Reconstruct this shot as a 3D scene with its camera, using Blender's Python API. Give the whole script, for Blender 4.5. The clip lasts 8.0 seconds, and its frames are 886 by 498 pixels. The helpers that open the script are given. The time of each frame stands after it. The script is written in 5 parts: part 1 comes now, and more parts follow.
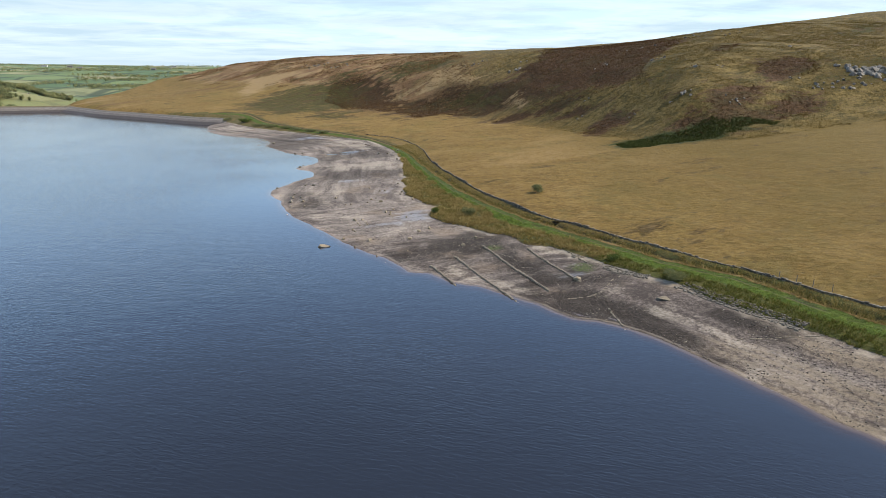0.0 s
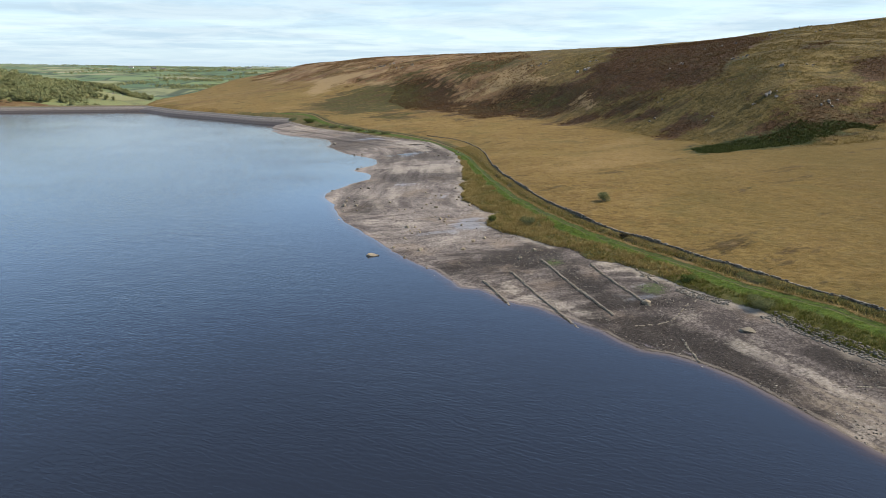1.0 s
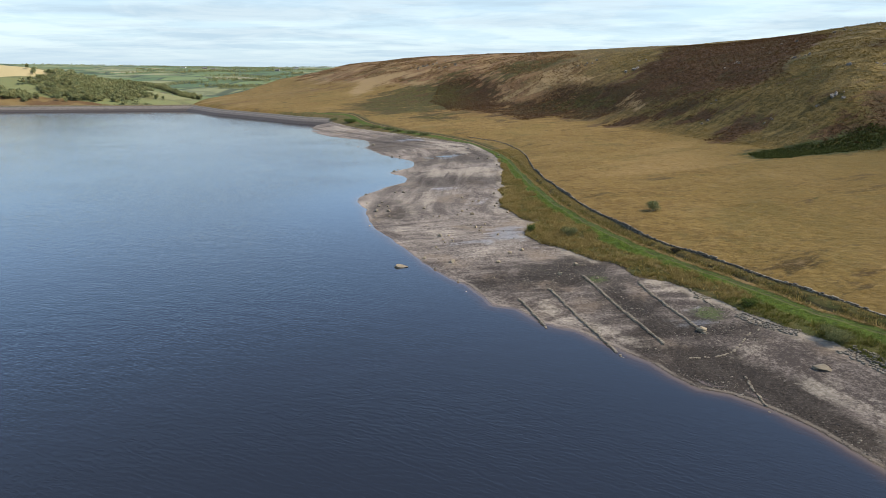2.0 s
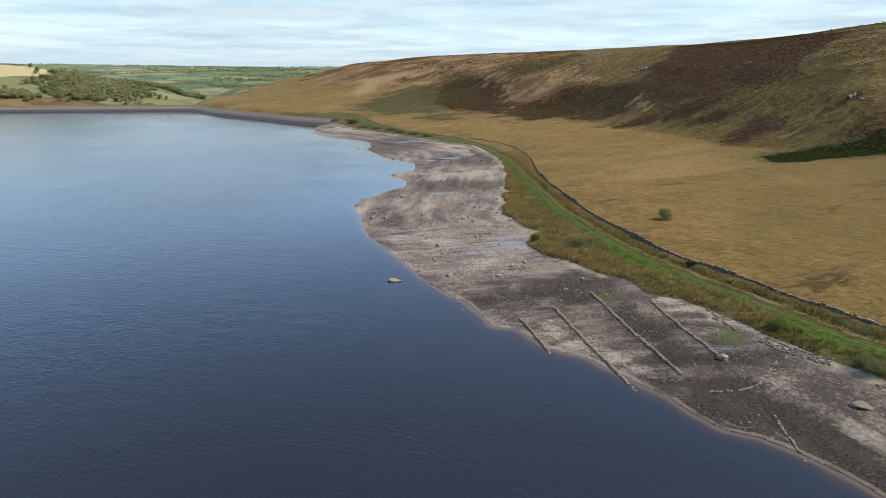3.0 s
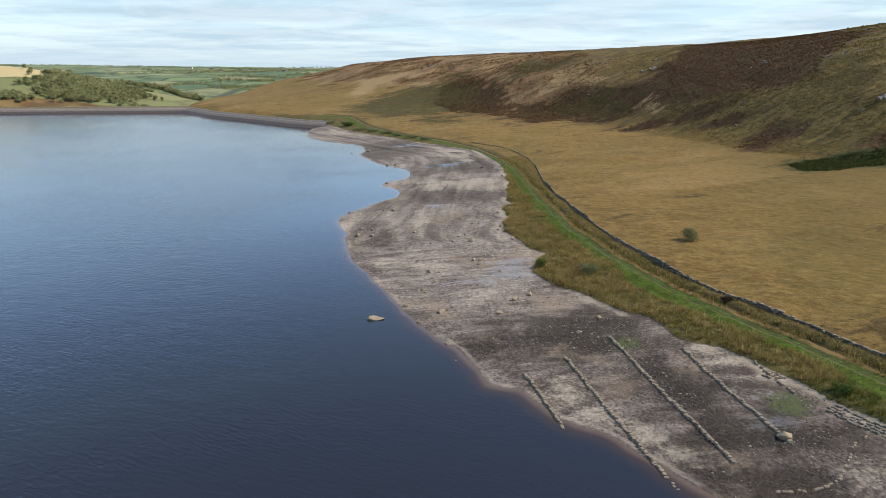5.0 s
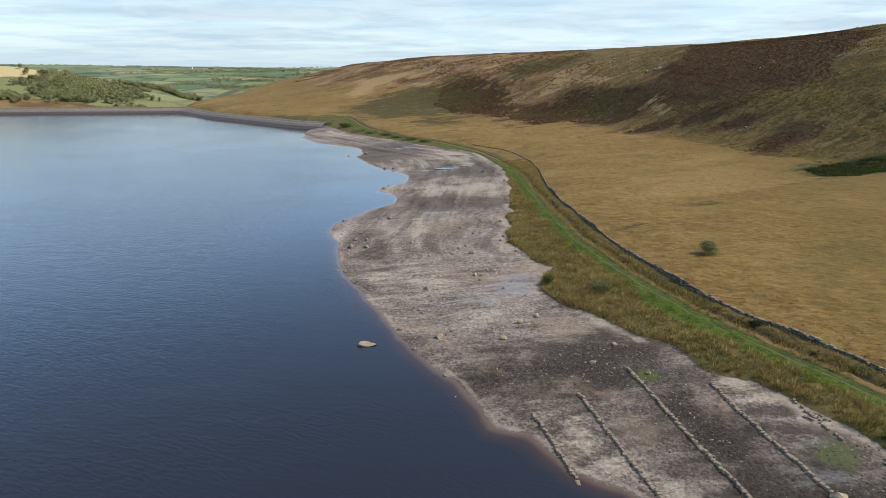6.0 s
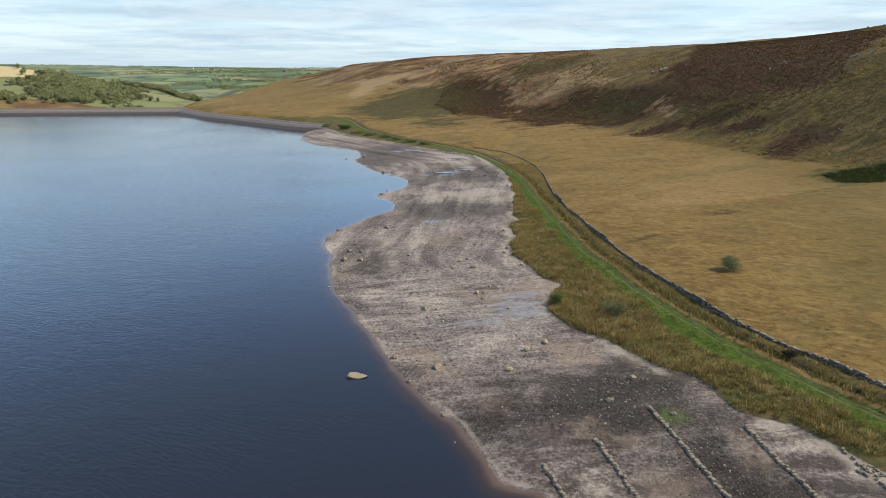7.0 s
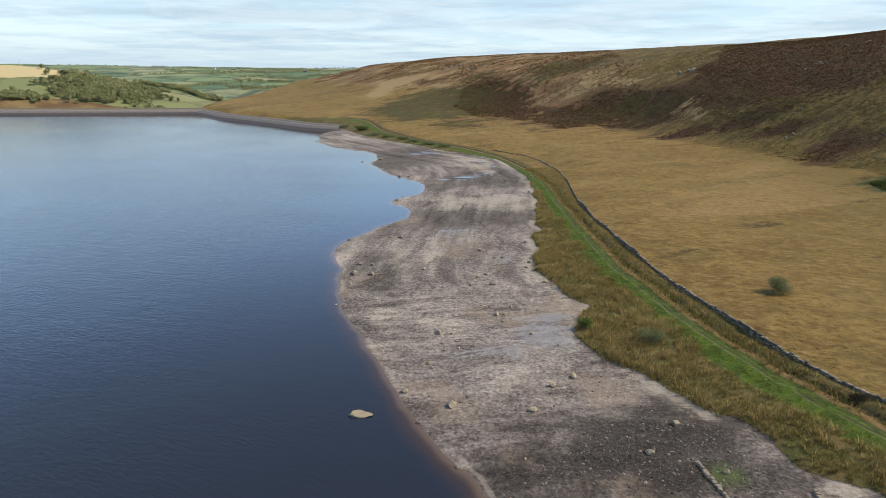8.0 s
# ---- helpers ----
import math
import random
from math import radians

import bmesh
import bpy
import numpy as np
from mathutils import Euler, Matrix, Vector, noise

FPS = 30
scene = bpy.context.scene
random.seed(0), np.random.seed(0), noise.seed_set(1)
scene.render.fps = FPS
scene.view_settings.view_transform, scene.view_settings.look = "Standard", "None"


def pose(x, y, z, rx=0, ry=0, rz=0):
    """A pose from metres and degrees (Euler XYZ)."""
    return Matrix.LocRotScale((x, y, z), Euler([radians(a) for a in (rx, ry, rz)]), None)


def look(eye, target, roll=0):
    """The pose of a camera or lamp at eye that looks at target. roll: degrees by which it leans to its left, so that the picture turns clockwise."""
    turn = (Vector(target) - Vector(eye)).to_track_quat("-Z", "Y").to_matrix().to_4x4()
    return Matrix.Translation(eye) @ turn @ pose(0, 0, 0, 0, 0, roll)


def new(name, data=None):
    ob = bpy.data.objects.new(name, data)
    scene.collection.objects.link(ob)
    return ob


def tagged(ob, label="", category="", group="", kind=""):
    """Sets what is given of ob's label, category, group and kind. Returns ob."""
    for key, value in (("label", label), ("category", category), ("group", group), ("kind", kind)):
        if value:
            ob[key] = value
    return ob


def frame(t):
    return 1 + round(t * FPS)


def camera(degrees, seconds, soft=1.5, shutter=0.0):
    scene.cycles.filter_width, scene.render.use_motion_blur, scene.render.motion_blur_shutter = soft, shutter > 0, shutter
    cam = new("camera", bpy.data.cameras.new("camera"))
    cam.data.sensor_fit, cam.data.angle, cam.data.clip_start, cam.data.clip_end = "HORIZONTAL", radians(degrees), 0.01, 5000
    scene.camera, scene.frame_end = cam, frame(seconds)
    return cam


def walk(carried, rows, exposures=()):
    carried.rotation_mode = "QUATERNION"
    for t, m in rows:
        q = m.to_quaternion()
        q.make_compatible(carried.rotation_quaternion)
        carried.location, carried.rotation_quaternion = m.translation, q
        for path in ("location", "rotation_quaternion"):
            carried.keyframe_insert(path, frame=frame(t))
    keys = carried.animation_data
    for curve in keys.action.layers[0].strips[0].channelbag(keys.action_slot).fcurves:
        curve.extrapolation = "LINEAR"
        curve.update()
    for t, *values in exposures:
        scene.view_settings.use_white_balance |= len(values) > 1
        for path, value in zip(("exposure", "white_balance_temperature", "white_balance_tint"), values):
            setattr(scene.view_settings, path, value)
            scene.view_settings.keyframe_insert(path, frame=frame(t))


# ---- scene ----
cam = camera(71.50, 8.0, soft=0.5)
PATH = [
    (0, (1.82, -6.85, 39.60), (9.60, 89.02, 12.23), 0.50),
    (0.5, (3.18, -1.79, 39.49), (5.81, 94.35, 12.10), 0.42),
    (1, (4.19, 3.18, 39.38), (1.82, 99.33, 12.00), 0.42),
    (1.5, (4.94, 8.12, 39.27), (-1.99, 104.05, 11.88), 0.37),
    (3, (6.39, 22.51, 39.23), (-3.62, 118.14, 11.78), 0.41),
    (3.5, (6.66, 27.39, 39.21), (-3.50, 123.01, 11.77), 0.40),
    (4, (6.66, 32.46, 39.12), (-3.58, 128.08, 11.68), 0.38),
    (4.5, (6.59, 37.25, 39.11), (-3.74, 132.87, 11.71), 0.37),
    (6, (5.55, 52.29, 39.09), (-4.89, 147.92, 11.76), 0.43),
    (6.5, (5.17, 57.09, 39.11), (-5.32, 152.72, 11.80), 0.44),
    (7, (4.81, 62.05, 39.19), (-5.84, 157.67, 11.91), 0.47),
    (7.5, (4.31, 66.96, 39.26), (-7.75, 162.41, 11.98), 0.52),
    (8, (3.93, 71.92, 39.24), (-9.71, 167.17, 12.00), 0.53),
]
walk(cam, [(t, look(eye, target, roll)) for t, eye, target, roll in PATH],
     exposures=[(0, 0.15), (0.5, 0.11), (1, 0.06), (1.5, 0.03), (3, 0.0), (8, -0.03)])

# ---- sky, sun and exposure ----
SUN_FROM = (86, 47)  # degrees: turned clockwise from the north of the plan, and above the horizon


def sky_and_sun():
    turn, up = radians(SUN_FROM[0]), radians(SUN_FROM[1])
    world = bpy.data.worlds.new("sky")
    scene.world = world
    world.use_nodes = True
    tree = world.node_tree
    n = Nodes(tree)
    background = next(a for a in tree.nodes if a.type == "BACKGROUND")
    sky = tree.nodes.new("ShaderNodeTexSky")
    sky.sky_type, sky.sun_disc, sky.sun_elevation, sky.sun_rotation = "NISHITA", False, up, turn
    sky.air_density, sky.dust_density, sky.ozone_density = 1.0, 0.5, 2.5
    way = n.node("ShaderNodeTexCoord").outputs["Generated"]
    x, y, z = n.split(way)
    low = n.math("ADD", n.math("MAXIMUM", z, 0.0), 0.055)
    sheet = n.join(n.math("DIVIDE", x, low), n.math("DIVIDE", y, low), 0.0)
    puffs = n.noise(sheet, 0.42, 7, 0.62, 0.3)
    streaks = n.noise(n.scaled(sheet, (0.22, 0.55, 1)), 1.1, 6, 0.6, 0.5)
    cover = n.math("ADD", n.math("MULTIPLY", puffs, 0.55), n.math("MULTIPLY", streaks, 0.55))
    cover = n.range(cover, 0.47, 0.64, 0.86, 1.0)
    # the cloud is thick towards the horizon, where one looks along it, and open overhead
    cover = n.math("MULTIPLY", cover, n.range(z, 0.10, 0.20, 1.0, 0.25))
    haze = n.range(z, 0.0, 0.05, 0.8, 0.0)
    open_sky = n.node("ShaderNodeVectorMath", operation="SCALE")
    n.put(open_sky.inputs[0], sky.outputs[0])
    n.put(open_sky.inputs["Scale"], n.range(z, 0.22, 0.62, 2.3, 1.05))
    colour = n.mix(cover, open_sky.outputs[0], n.mix(n.range(n.noise(sheet, 0.9, 6, 0.6, 0.4), 0.38, 0.60), (3.75, 4.9, 5.75, 1), (4.6, 5.6, 6.2, 1)))
    high_cloud = n.node("ShaderNodeVectorMath", operation="MULTIPLY")
    n.put(high_cloud.inputs[0], colour)
    high_cloud.inputs[1].default_value = (0.95, 0.98, 1.02)
    colour = n.mix(n.range(z, 0.05, 0.22), colour, high_cloud.outputs[0])
    colour = n.mix(haze, colour, (4.0, 5.05, 5.8, 1))
    tree.links.new(colour, background.inputs["Color"])
    background.inputs["Strength"].default_value = 0.15
    lamp = bpy.data.lights.new("sun", "SUN")
    lamp.energy, lamp.angle, lamp.color = 5.0, radians(5), (1.0, 0.87, 0.67)
    sun = new("sun", lamp)
    way = Vector((math.sin(turn) * math.cos(up), math.cos(turn) * math.cos(up), math.sin(up)))
    sun.matrix_world = look((0, 0, 300), Vector((0, 0, 300)) - way)


class Nodes:
    """Short words for building node trees."""

    def __init__(self, tree):
        self.tree = tree

    def node(self, kind, operation="", data_type="", interpolation_type="", feature="", distance="", attribute_name=""):
        made = self.tree.nodes.new(kind)
        if operation:
            made.operation = operation
        if data_type:
            made.data_type = data_type
        if interpolation_type:
            made.interpolation_type = interpolation_type
        if feature:
            made.feature = feature
        if distance:
            made.distance = distance
        if attribute_name:
            made.attribute_name = attribute_name
        return made

    def put(self, socket, value):
        if isinstance(value, bpy.types.NodeSocket):
            self.tree.links.new(value, socket)
        elif value is not None:
            socket.default_value = value

    def math(self, operation, a, b=None, c=None):
        made = self.node("ShaderNodeMath", operation=operation)
        for socket, value in zip(made.inputs, (a, b, c)):
            self.put(socket, value)
        return made.outputs[0]

    def add(self, *some):
        total = some[0]
        for one in some[1:]:
            total = self.math("ADD", total, one)
        return total

    def times(self, a, b):
        return self.math("MULTIPLY", a, b)

    def range(self, value, a, b, c=0.0, d=1.0, smooth=True):
        made = self.node("ShaderNodeMapRange", interpolation_type="SMOOTHSTEP" if smooth else "LINEAR")
        for socket, one in zip(made.inputs, (value, a, b, c, d)):
            self.put(socket, one)
        return made.outputs[0]

    def mix(self, factor, a, b):
        made = self.node("ShaderNodeMix", data_type="RGBA")
        for socket, value in zip((made.inputs[0], made.inputs[6], made.inputs[7]), (factor, a, b)):
            self.put(socket, value if not isinstance(value, tuple) or len(value) == 4 else (*value, 1))
        return made.outputs[2]

    def noise(self, vector, scale, detail=4, rough=0.55, warp=0.0):
        made = self.node("ShaderNodeTexNoise")
        self.put(made.inputs["Vector"], vector)
        for key, value in (("Scale", scale), ("Detail", detail), ("Roughness", rough), ("Distortion", warp)):
            made.inputs[key].default_value = value
        return made.outputs[0]

    def cells(self, vector, scale, feature="F1"):
        made = self.node("ShaderNodeTexVoronoi", feature=feature)
        self.put(made.inputs["Vector"], vector)
        made.inputs["Scale"].default_value = scale
        return made.outputs

    def scaled(self, vector, by, turn=0.0):
        """Turned first, then stretched."""
        for kind, value in (("Rotation", (0, 0, radians(turn))), ("Scale", by)):
            made = self.node("ShaderNodeMapping")
            self.put(made.inputs["Vector"], vector)
            made.inputs[kind].default_value = value
            vector = made.outputs[0]
        return vector

    def split(self, vector):
        made = self.node("ShaderNodeSeparateXYZ")
        self.put(made.inputs[0], vector)
        return made.outputs

    def join(self, x, y, z):
        made = self.node("ShaderNodeCombineXYZ")
        for socket, value in zip(made.inputs, (x, y, z)):
            self.put(socket, value)
        return made.outputs[0]

    def ramp(self, value, *stops):
        made = self.node("ShaderNodeValToRGB")
        self.put(made.inputs[0], value)
        while len(made.color_ramp.elements) < len(stops):
            made.color_ramp.elements.new(0.5)
        for element, (place, colour) in zip(made.color_ramp.elements, stops):
            element.position, element.color = place, (*colour, 1)
        return made.outputs[0]

    def attribute(self, name):
        return self.node("ShaderNodeAttribute", attribute_name=name).outputs["Fac"]

    def place(self):
        return self.node("ShaderNodeNewGeometry").outputs["Position"]

    def island(self):
        return self.node("ShaderNodeNewGeometry").outputs["Random Per Island"]

    def chance(self):
        return self.node("ShaderNodeObjectInfo").outputs["Random"]

    def bump(self, height, strength, distance, normal=None):
        made = self.node("ShaderNodeBump")
        self.put(made.inputs["Height"], height)
        made.inputs["Strength"].default_value, made.inputs["Distance"].default_value = strength, distance
        self.put(made.inputs["Normal"], normal)
        return made.outputs[0]


def material(name, make):
    """A material; make(nodes, principled) wires it."""
    made = bpy.data.materials.new(name)
    made.use_nodes = True
    shader = next(a for a in made.node_tree.nodes if a.type == "BSDF_PRINCIPLED")
    make(Nodes(made.node_tree), shader)
    return made


sky_and_sun()


# ---- materials ----
ALGAE = ((40.5, 113.0, 2.6), (24.5, 128.3, 1.9))  # green patches on the bed: x, y, width


def ground_look(n, s):
    """Lake bed, grass, heather and fields, told apart by the distances from the plan's lines."""
    p = n.place()
    sw, sg, st, sf = (n.attribute(a) for a in ("sw", "sg", "st", "sf"))
    heath, fern, olive, pale, mud, damp, rough, away = (n.attribute(a) for a in ("heath", "fern", "olive", "pale", "mud", "damp", "rough", "valley"))
    big, mid, fine = n.noise(p, 0.02, 5, 0.6), n.noise(p, 0.16, 8, 0.66), n.noise(p, 1.3, 8, 0.74)
    tiny = n.noise(p, 9.0, 4, 0.7)
    # lake bed: grey-brown silt, drawn out across the bed below and along the bank further off, with pale sand, dark gravelly peat and damp hollows
    east, north, _ = n.split(p)
    rills = n.noise(n.scaled(p, (0.16, 0.60, 1), -14), 0.45, 6, 0.62, 0.9)
    strand = n.noise(n.join(n.times(sg, 0.20), n.times(north, 0.022), 0.0), 1.0, 6, 0.64, 0.3)
    further = n.range(north, 165, 195)
    lower = n.range(north, 92, 108, 1.0, 0.0)
    streak = n.add(n.times(rills, n.math("SUBTRACT", 1.0, n.math("MAXIMUM", further, lower))), n.times(strand, n.math("MAXIMUM", further, lower)))
    blotch = n.noise(p, 0.085, 6, 0.64, 0.5)
    grain = n.noise(p, 2.4, 6, 0.68)
    uneven = n.add(n.times(n.math("SUBTRACT", blotch, 0.5), 2.4), n.times(n.math("SUBTRACT", mid, 0.5), 1.6), n.times(n.math("SUBTRACT", fine, 0.5), 1.6))
    silty = n.range(north, 104, 158, 0.385, 0.49)
    tone = n.add(silty, n.times(n.math("SUBTRACT", streak, 0.5), 0.80), n.times(n.math("SUBTRACT", blotch, 0.5), 0.45), n.times(n.math("SUBTRACT", fine, 0.5), 0.70), n.times(n.math("SUBTRACT", grain, 0.5), 0.80))
    silt = n.ramp(tone, (0.30, (0.058, 0.047, 0.042)), (0.43, (0.135, 0.113, 0.100)), (0.54, (0.212, 0.180, 0.158)), (0.70, (0.37, 0.32, 0.27)))
    tan = n.range(n.noise(n.scaled(p, (1, 1, 1), 30), 0.055, 5, 0.6), 0.52, 0.66)
    silt = n.mix(n.times(tan, 0.45), silt, (0.235, 0.178, 0.128))
    # sand by the near shore, in curved ridges
    ridge = n.noise(n.join(n.times(sg, 0.30), n.times(north, 0.012), 0.0), 1.0, 4, 0.55, 0.2)
    beach = n.times(n.range(north, 72, 84, 1.0, 0.0), n.range(n.add(n.times(ridge, 0.65), n.times(fine, 0.35)), 0.45, 0.60))
    silt = n.mix(n.times(beach, 0.65), silt, (0.255, 0.205, 0.145))
    peat = n.range(n.add(mud, n.times(uneven, 1.35)), -0.55, 0.25)
    silt = n.mix(n.times(peat, n.math("MINIMUM", n.range(north, 110, 140, 0.94, 0.80), n.range(north, 165, 215, 0.9, 0.58))), silt, n.mix(n.range(n.add(n.times(grain, 0.6), n.times(tiny, 0.4)), 0.36, 0.66), (0.007, 0.006, 0.005), (0.046, 0.037, 0.031)))
    sand = n.range(n.add(pale, n.times(uneven, 1.3), n.times(n.math("SUBTRACT", streak, 0.5), 3.0)), -0.1, 0.85)
    silt = n.mix(n.times(sand, 0.64), silt, n.mix(n.range(grain, 0.35, 0.65), (0.275, 0.235, 0.19), (0.42, 0.37, 0.31)))
    algae = n.range(n.noise(n.scaled(p, (1, 1, 1), 70), 0.11, 6, 0.7), 0.66, 0.74)
    silt = n.mix(n.times(n.times(algae, n.range(sg, -16, -8, 0.0, 1.0)), n.range(north, 110, 150, 0.6, 0.0)), silt, (0.060, 0.072, 0.022))
    for cx, cy, wide in ALGAE:
        far = n.add(n.math("POWER", n.times(n.math("SUBTRACT", east, cx), 1 / wide), 2.0), n.math("POWER", n.times(n.math("SUBTRACT", north, cy), 1 / wide), 2.0), n.times(n.math("SUBTRACT", fine, 0.5), 7.0), n.times(mid, 1.6))
        silt = n.mix(n.range(far, 0.7, 2.4, 0.7, 0.0), silt, (0.070, 0.100, 0.026))
    silt = n.mix(n.times(n.range(tiny, 0.60, 0.66), 0.55), silt, (0.36, 0.32, 0.275))
    silt = n.mix(n.times(n.range(tiny, 0.34, 0.41, 1.0, 0.0), 0.6), silt, (0.050, 0.042, 0.038))
    edge = n.add(sg, n.times(n.math("SUBTRACT", mid, 0.5), 7.0))
    bank = n.times(n.times(n.range(edge, -3.4, -0.8), n.range(n.noise(p, 0.06, 5, 0.6), 0.44, 0.58)), n.range(north, 420, 470, 1.0, 0.0))
    silt = n.mix(n.times(bank, 0.6), silt, (0.40, 0.345, 0.275))
    crack = n.range(n.math("ABSOLUTE", n.math("SUBTRACT", n.noise(n.scaled(p, (0.30, 1.0, 1), -8), 0.10, 7, 0.62, 1.2), 0.5)), 0.002, 0.010, 1.0, 0.0)
    silt = n.mix(n.times(n.times(crack, n.range(mid, 0.42, 0.56)), 0.6), silt, (0.040, 0.033, 0.030))
    moist = n.range(n.add(damp, n.times(uneven, 1.2), n.times(n.math("SUBTRACT", streak, 0.5), 4.0)), -0.2, 0.9)
    silt = n.mix(n.times(moist, 0.35), silt, (0.115, 0.103, 0.098))
    crust = n.times(n.range(n.math("ABSOLUTE", n.math("SUBTRACT", n.add(sw, n.times(n.math("SUBTRACT", fine, 0.5), 0.8)), 0.75)), 0.1, 0.5, 1.0, 0.0), n.range(blotch, 0.42, 0.56))
    silt = n.mix(n.times(crust, 0.3), silt, (0.40, 0.34, 0.28))
    wet = n.range(n.add(sw, n.times(n.math("SUBTRACT", fine, 0.5), 0.6)), 0.0, 0.45, 1.0, 0.0)
    silt = n.mix(n.times(wet, 0.6), silt, (0.11, 0.083, 0.066))
    # moor grass
    stalks = n.noise(n.scaled(p, (0.85, 1.2, 1), 28), 1.0, 7, 0.72, 0.5)
    knobs = n.noise(n.scaled(p, (0.7, 1.15, 1), 20), 0.75, 4, 0.55, 0.3)
    lying = n.noise(n.scaled(p, (0.75, 1.0, 1), 15), 0.16, 8, 0.74, 0.5)
    straw = n.mix(n.range(lying, 0.36, 0.64), (0.146, 0.092, 0.029), (0.238, 0.157, 0.053))
    straw = n.mix(n.times(n.range(big, 0.45, 0.65), 0.7), straw, (0.205, 0.140, 0.045))
    straw = n.mix(n.times(n.range(stalks, 0.34, 0.56, 1.0, 0.0), 0.6), straw, (0.100, 0.067, 0.022))
    straw = n.mix(n.times(n.range(stalks, 0.56, 0.70), 0.5), straw, (0.270, 0.190, 0.076))
    straw = n.mix(n.times(n.range(n.noise(p, 0.045, 7, 0.72), 0.50, 0.63), 0.55), straw, (0.108, 0.090, 0.028))
    swathe = n.noise(n.scaled(p, (0.35, 1.0, 1), -32), 0.018, 8, 0.68, 0.4)
    straw = n.mix(n.times(n.range(swathe, 0.52, 0.62), 0.6), straw, (0.270, 0.182, 0.076))
    straw = n.mix(n.times(n.times(n.range(swathe, 0.36, 0.45, 1.0, 0.0), n.range(north, 420, 560)), 0.7), straw, (0.115, 0.066, 0.032))
    straw = n.mix(n.times(n.range(knobs, 0.32, 0.50, 1.0, 0.0), 0.55), straw, (0.092, 0.062, 0.021))
    straw = n.mix(n.times(n.range(knobs, 0.54, 0.70), 0.45), straw, (0.275, 0.192, 0.076))
    sedge = n.range(n.add(east, n.times(n.math("SUBTRACT", big, 0.5), 120.0), n.times(n.math("SUBTRACT", lying, 0.5), 60.0)), 40, 130)
    straw = n.mix(n.times(sedge, n.range(knobs, 0.35, 0.65, 0.85, 0.62)), straw, (0.112, 0.080, 0.023))
    # hill: mustard grass, heather, bracken and rust-brown bents, drawn out up and down the slope
    down = n.scaled(p, (0.32, 1.0, 1.0), -24)
    lumps = n.noise(p, 0.5, 7, 0.74)
    drawn = n.noise(down, 0.075, 8, 0.70, 0.4)
    torn = n.noise(down, 0.16, 8, 0.72, 0.5)
    mustard = n.mix(n.range(lumps, 0.35, 0.65), (0.058, 0.044, 0.014), (0.160, 0.116, 0.038))
    mustard = n.mix(n.times(n.range(torn, 0.50, 0.60), 0.55), mustard, (0.200, 0.146, 0.056))
    mustard = n.mix(n.times(n.range(torn, 0.40, 0.50, 1.0, 0.0), 0.7), mustard, (0.044, 0.038, 0.013))
    patchy = n.noise(down, 0.028, 9, 0.76, 0.5)
    rust = n.mix(n.range(lumps, 0.3, 0.7), (0.115, 0.066, 0.034), (0.205, 0.122, 0.060))
    rust = n.mix(n.times(n.range(patchy, 0.46, 0.54), 0.7), rust, (0.20, 0.118, 0.060))
    rust = n.mix(n.times(n.range(drawn, 0.47, 0.55), 0.8), rust, (0.30, 0.205, 0.098))
    rust = n.mix(n.times(n.range(n.noise(down, 0.04, 9, 0.74), 0.54, 0.60), 0.7), rust, (0.090, 0.082, 0.030))
    rust = n.mix(n.times(n.range(n.noise(p, 0.12, 8, 0.75), 0.54, 0.62), 0.5), rust, (0.062, 0.040, 0.026))
    hill = n.mix(n.range(n.add(east, n.times(n.math("SUBTRACT", drawn, 0.5), 120.0)), -10, 110), rust, mustard)
    slope = n.range(n.add(sf, n.times(n.math("SUBTRACT", drawn, 0.5), 70.0)), -10, 10)
    cover = n.mix(slope, straw, hill)
    ragged = n.add(n.times(n.math("SUBTRACT", drawn, 0.5), 3.6), n.times(n.math("SUBTRACT", torn, 0.5), 3.6), n.times(n.math("SUBTRACT", lumps, 0.5), 1.4))
    ling = n.mix(n.range(lumps, 0.36, 0.66), (0.028, 0.016, 0.008), (0.092, 0.054, 0.027))
    ling = n.mix(n.times(n.range(n.noise(down, 0.05, 6, 0.7), 0.48, 0.60), 0.6), ling, (0.052, 0.046, 0.019))
    ling = n.mix(n.times(n.range(torn, 0.52, 0.62), 0.45), ling, (0.110, 0.062, 0.030))
    cover = n.mix(n.range(n.add(heath, ragged), -0.10, 0.22), cover, ling)
    bilberry = n.mix(n.range(lumps, 0.35, 0.65), (0.026, 0.026, 0.008), (0.080, 0.074, 0.021))
    bilberry = n.mix(n.times(n.range(torn, 0.50, 0.58), 0.65), bilberry, ling)
    cover = n.mix(n.times(n.range(n.add(olive, n.times(ragged, 1.7)), -0.15, 0.35), 0.9), cover, bilberry)
    fronds = n.mix(n.range(lumps, 0.35, 0.65), (0.017, 0.024, 0.009), (0.052, 0.064, 0.021))
    cover = n.mix(n.range(n.add(fern, n.times(ragged, 0.6)), -0.15, 0.3), cover, fronds)
    cover = n.mix(n.times(n.range(n.add(pale, n.times(ragged, 0.9)), -0.1, 0.5), 0.85), cover, (0.285, 0.200, 0.100))
    # verge, mown track and its two ruts
    verge = n.mix(n.range(n.noise(p, 0.33, 6, 0.66), 0.4, 0.6), (0.125, 0.092, 0.038), (0.072, 0.070, 0.024))
    verge = n.mix(n.times(n.range(north, 104, 124, 1.0, 0.0), 0.7), verge, (0.062, 0.070, 0.020))
    bend = n.add(st, n.times(n.math("SUBTRACT", mid, 0.5), 1.4))
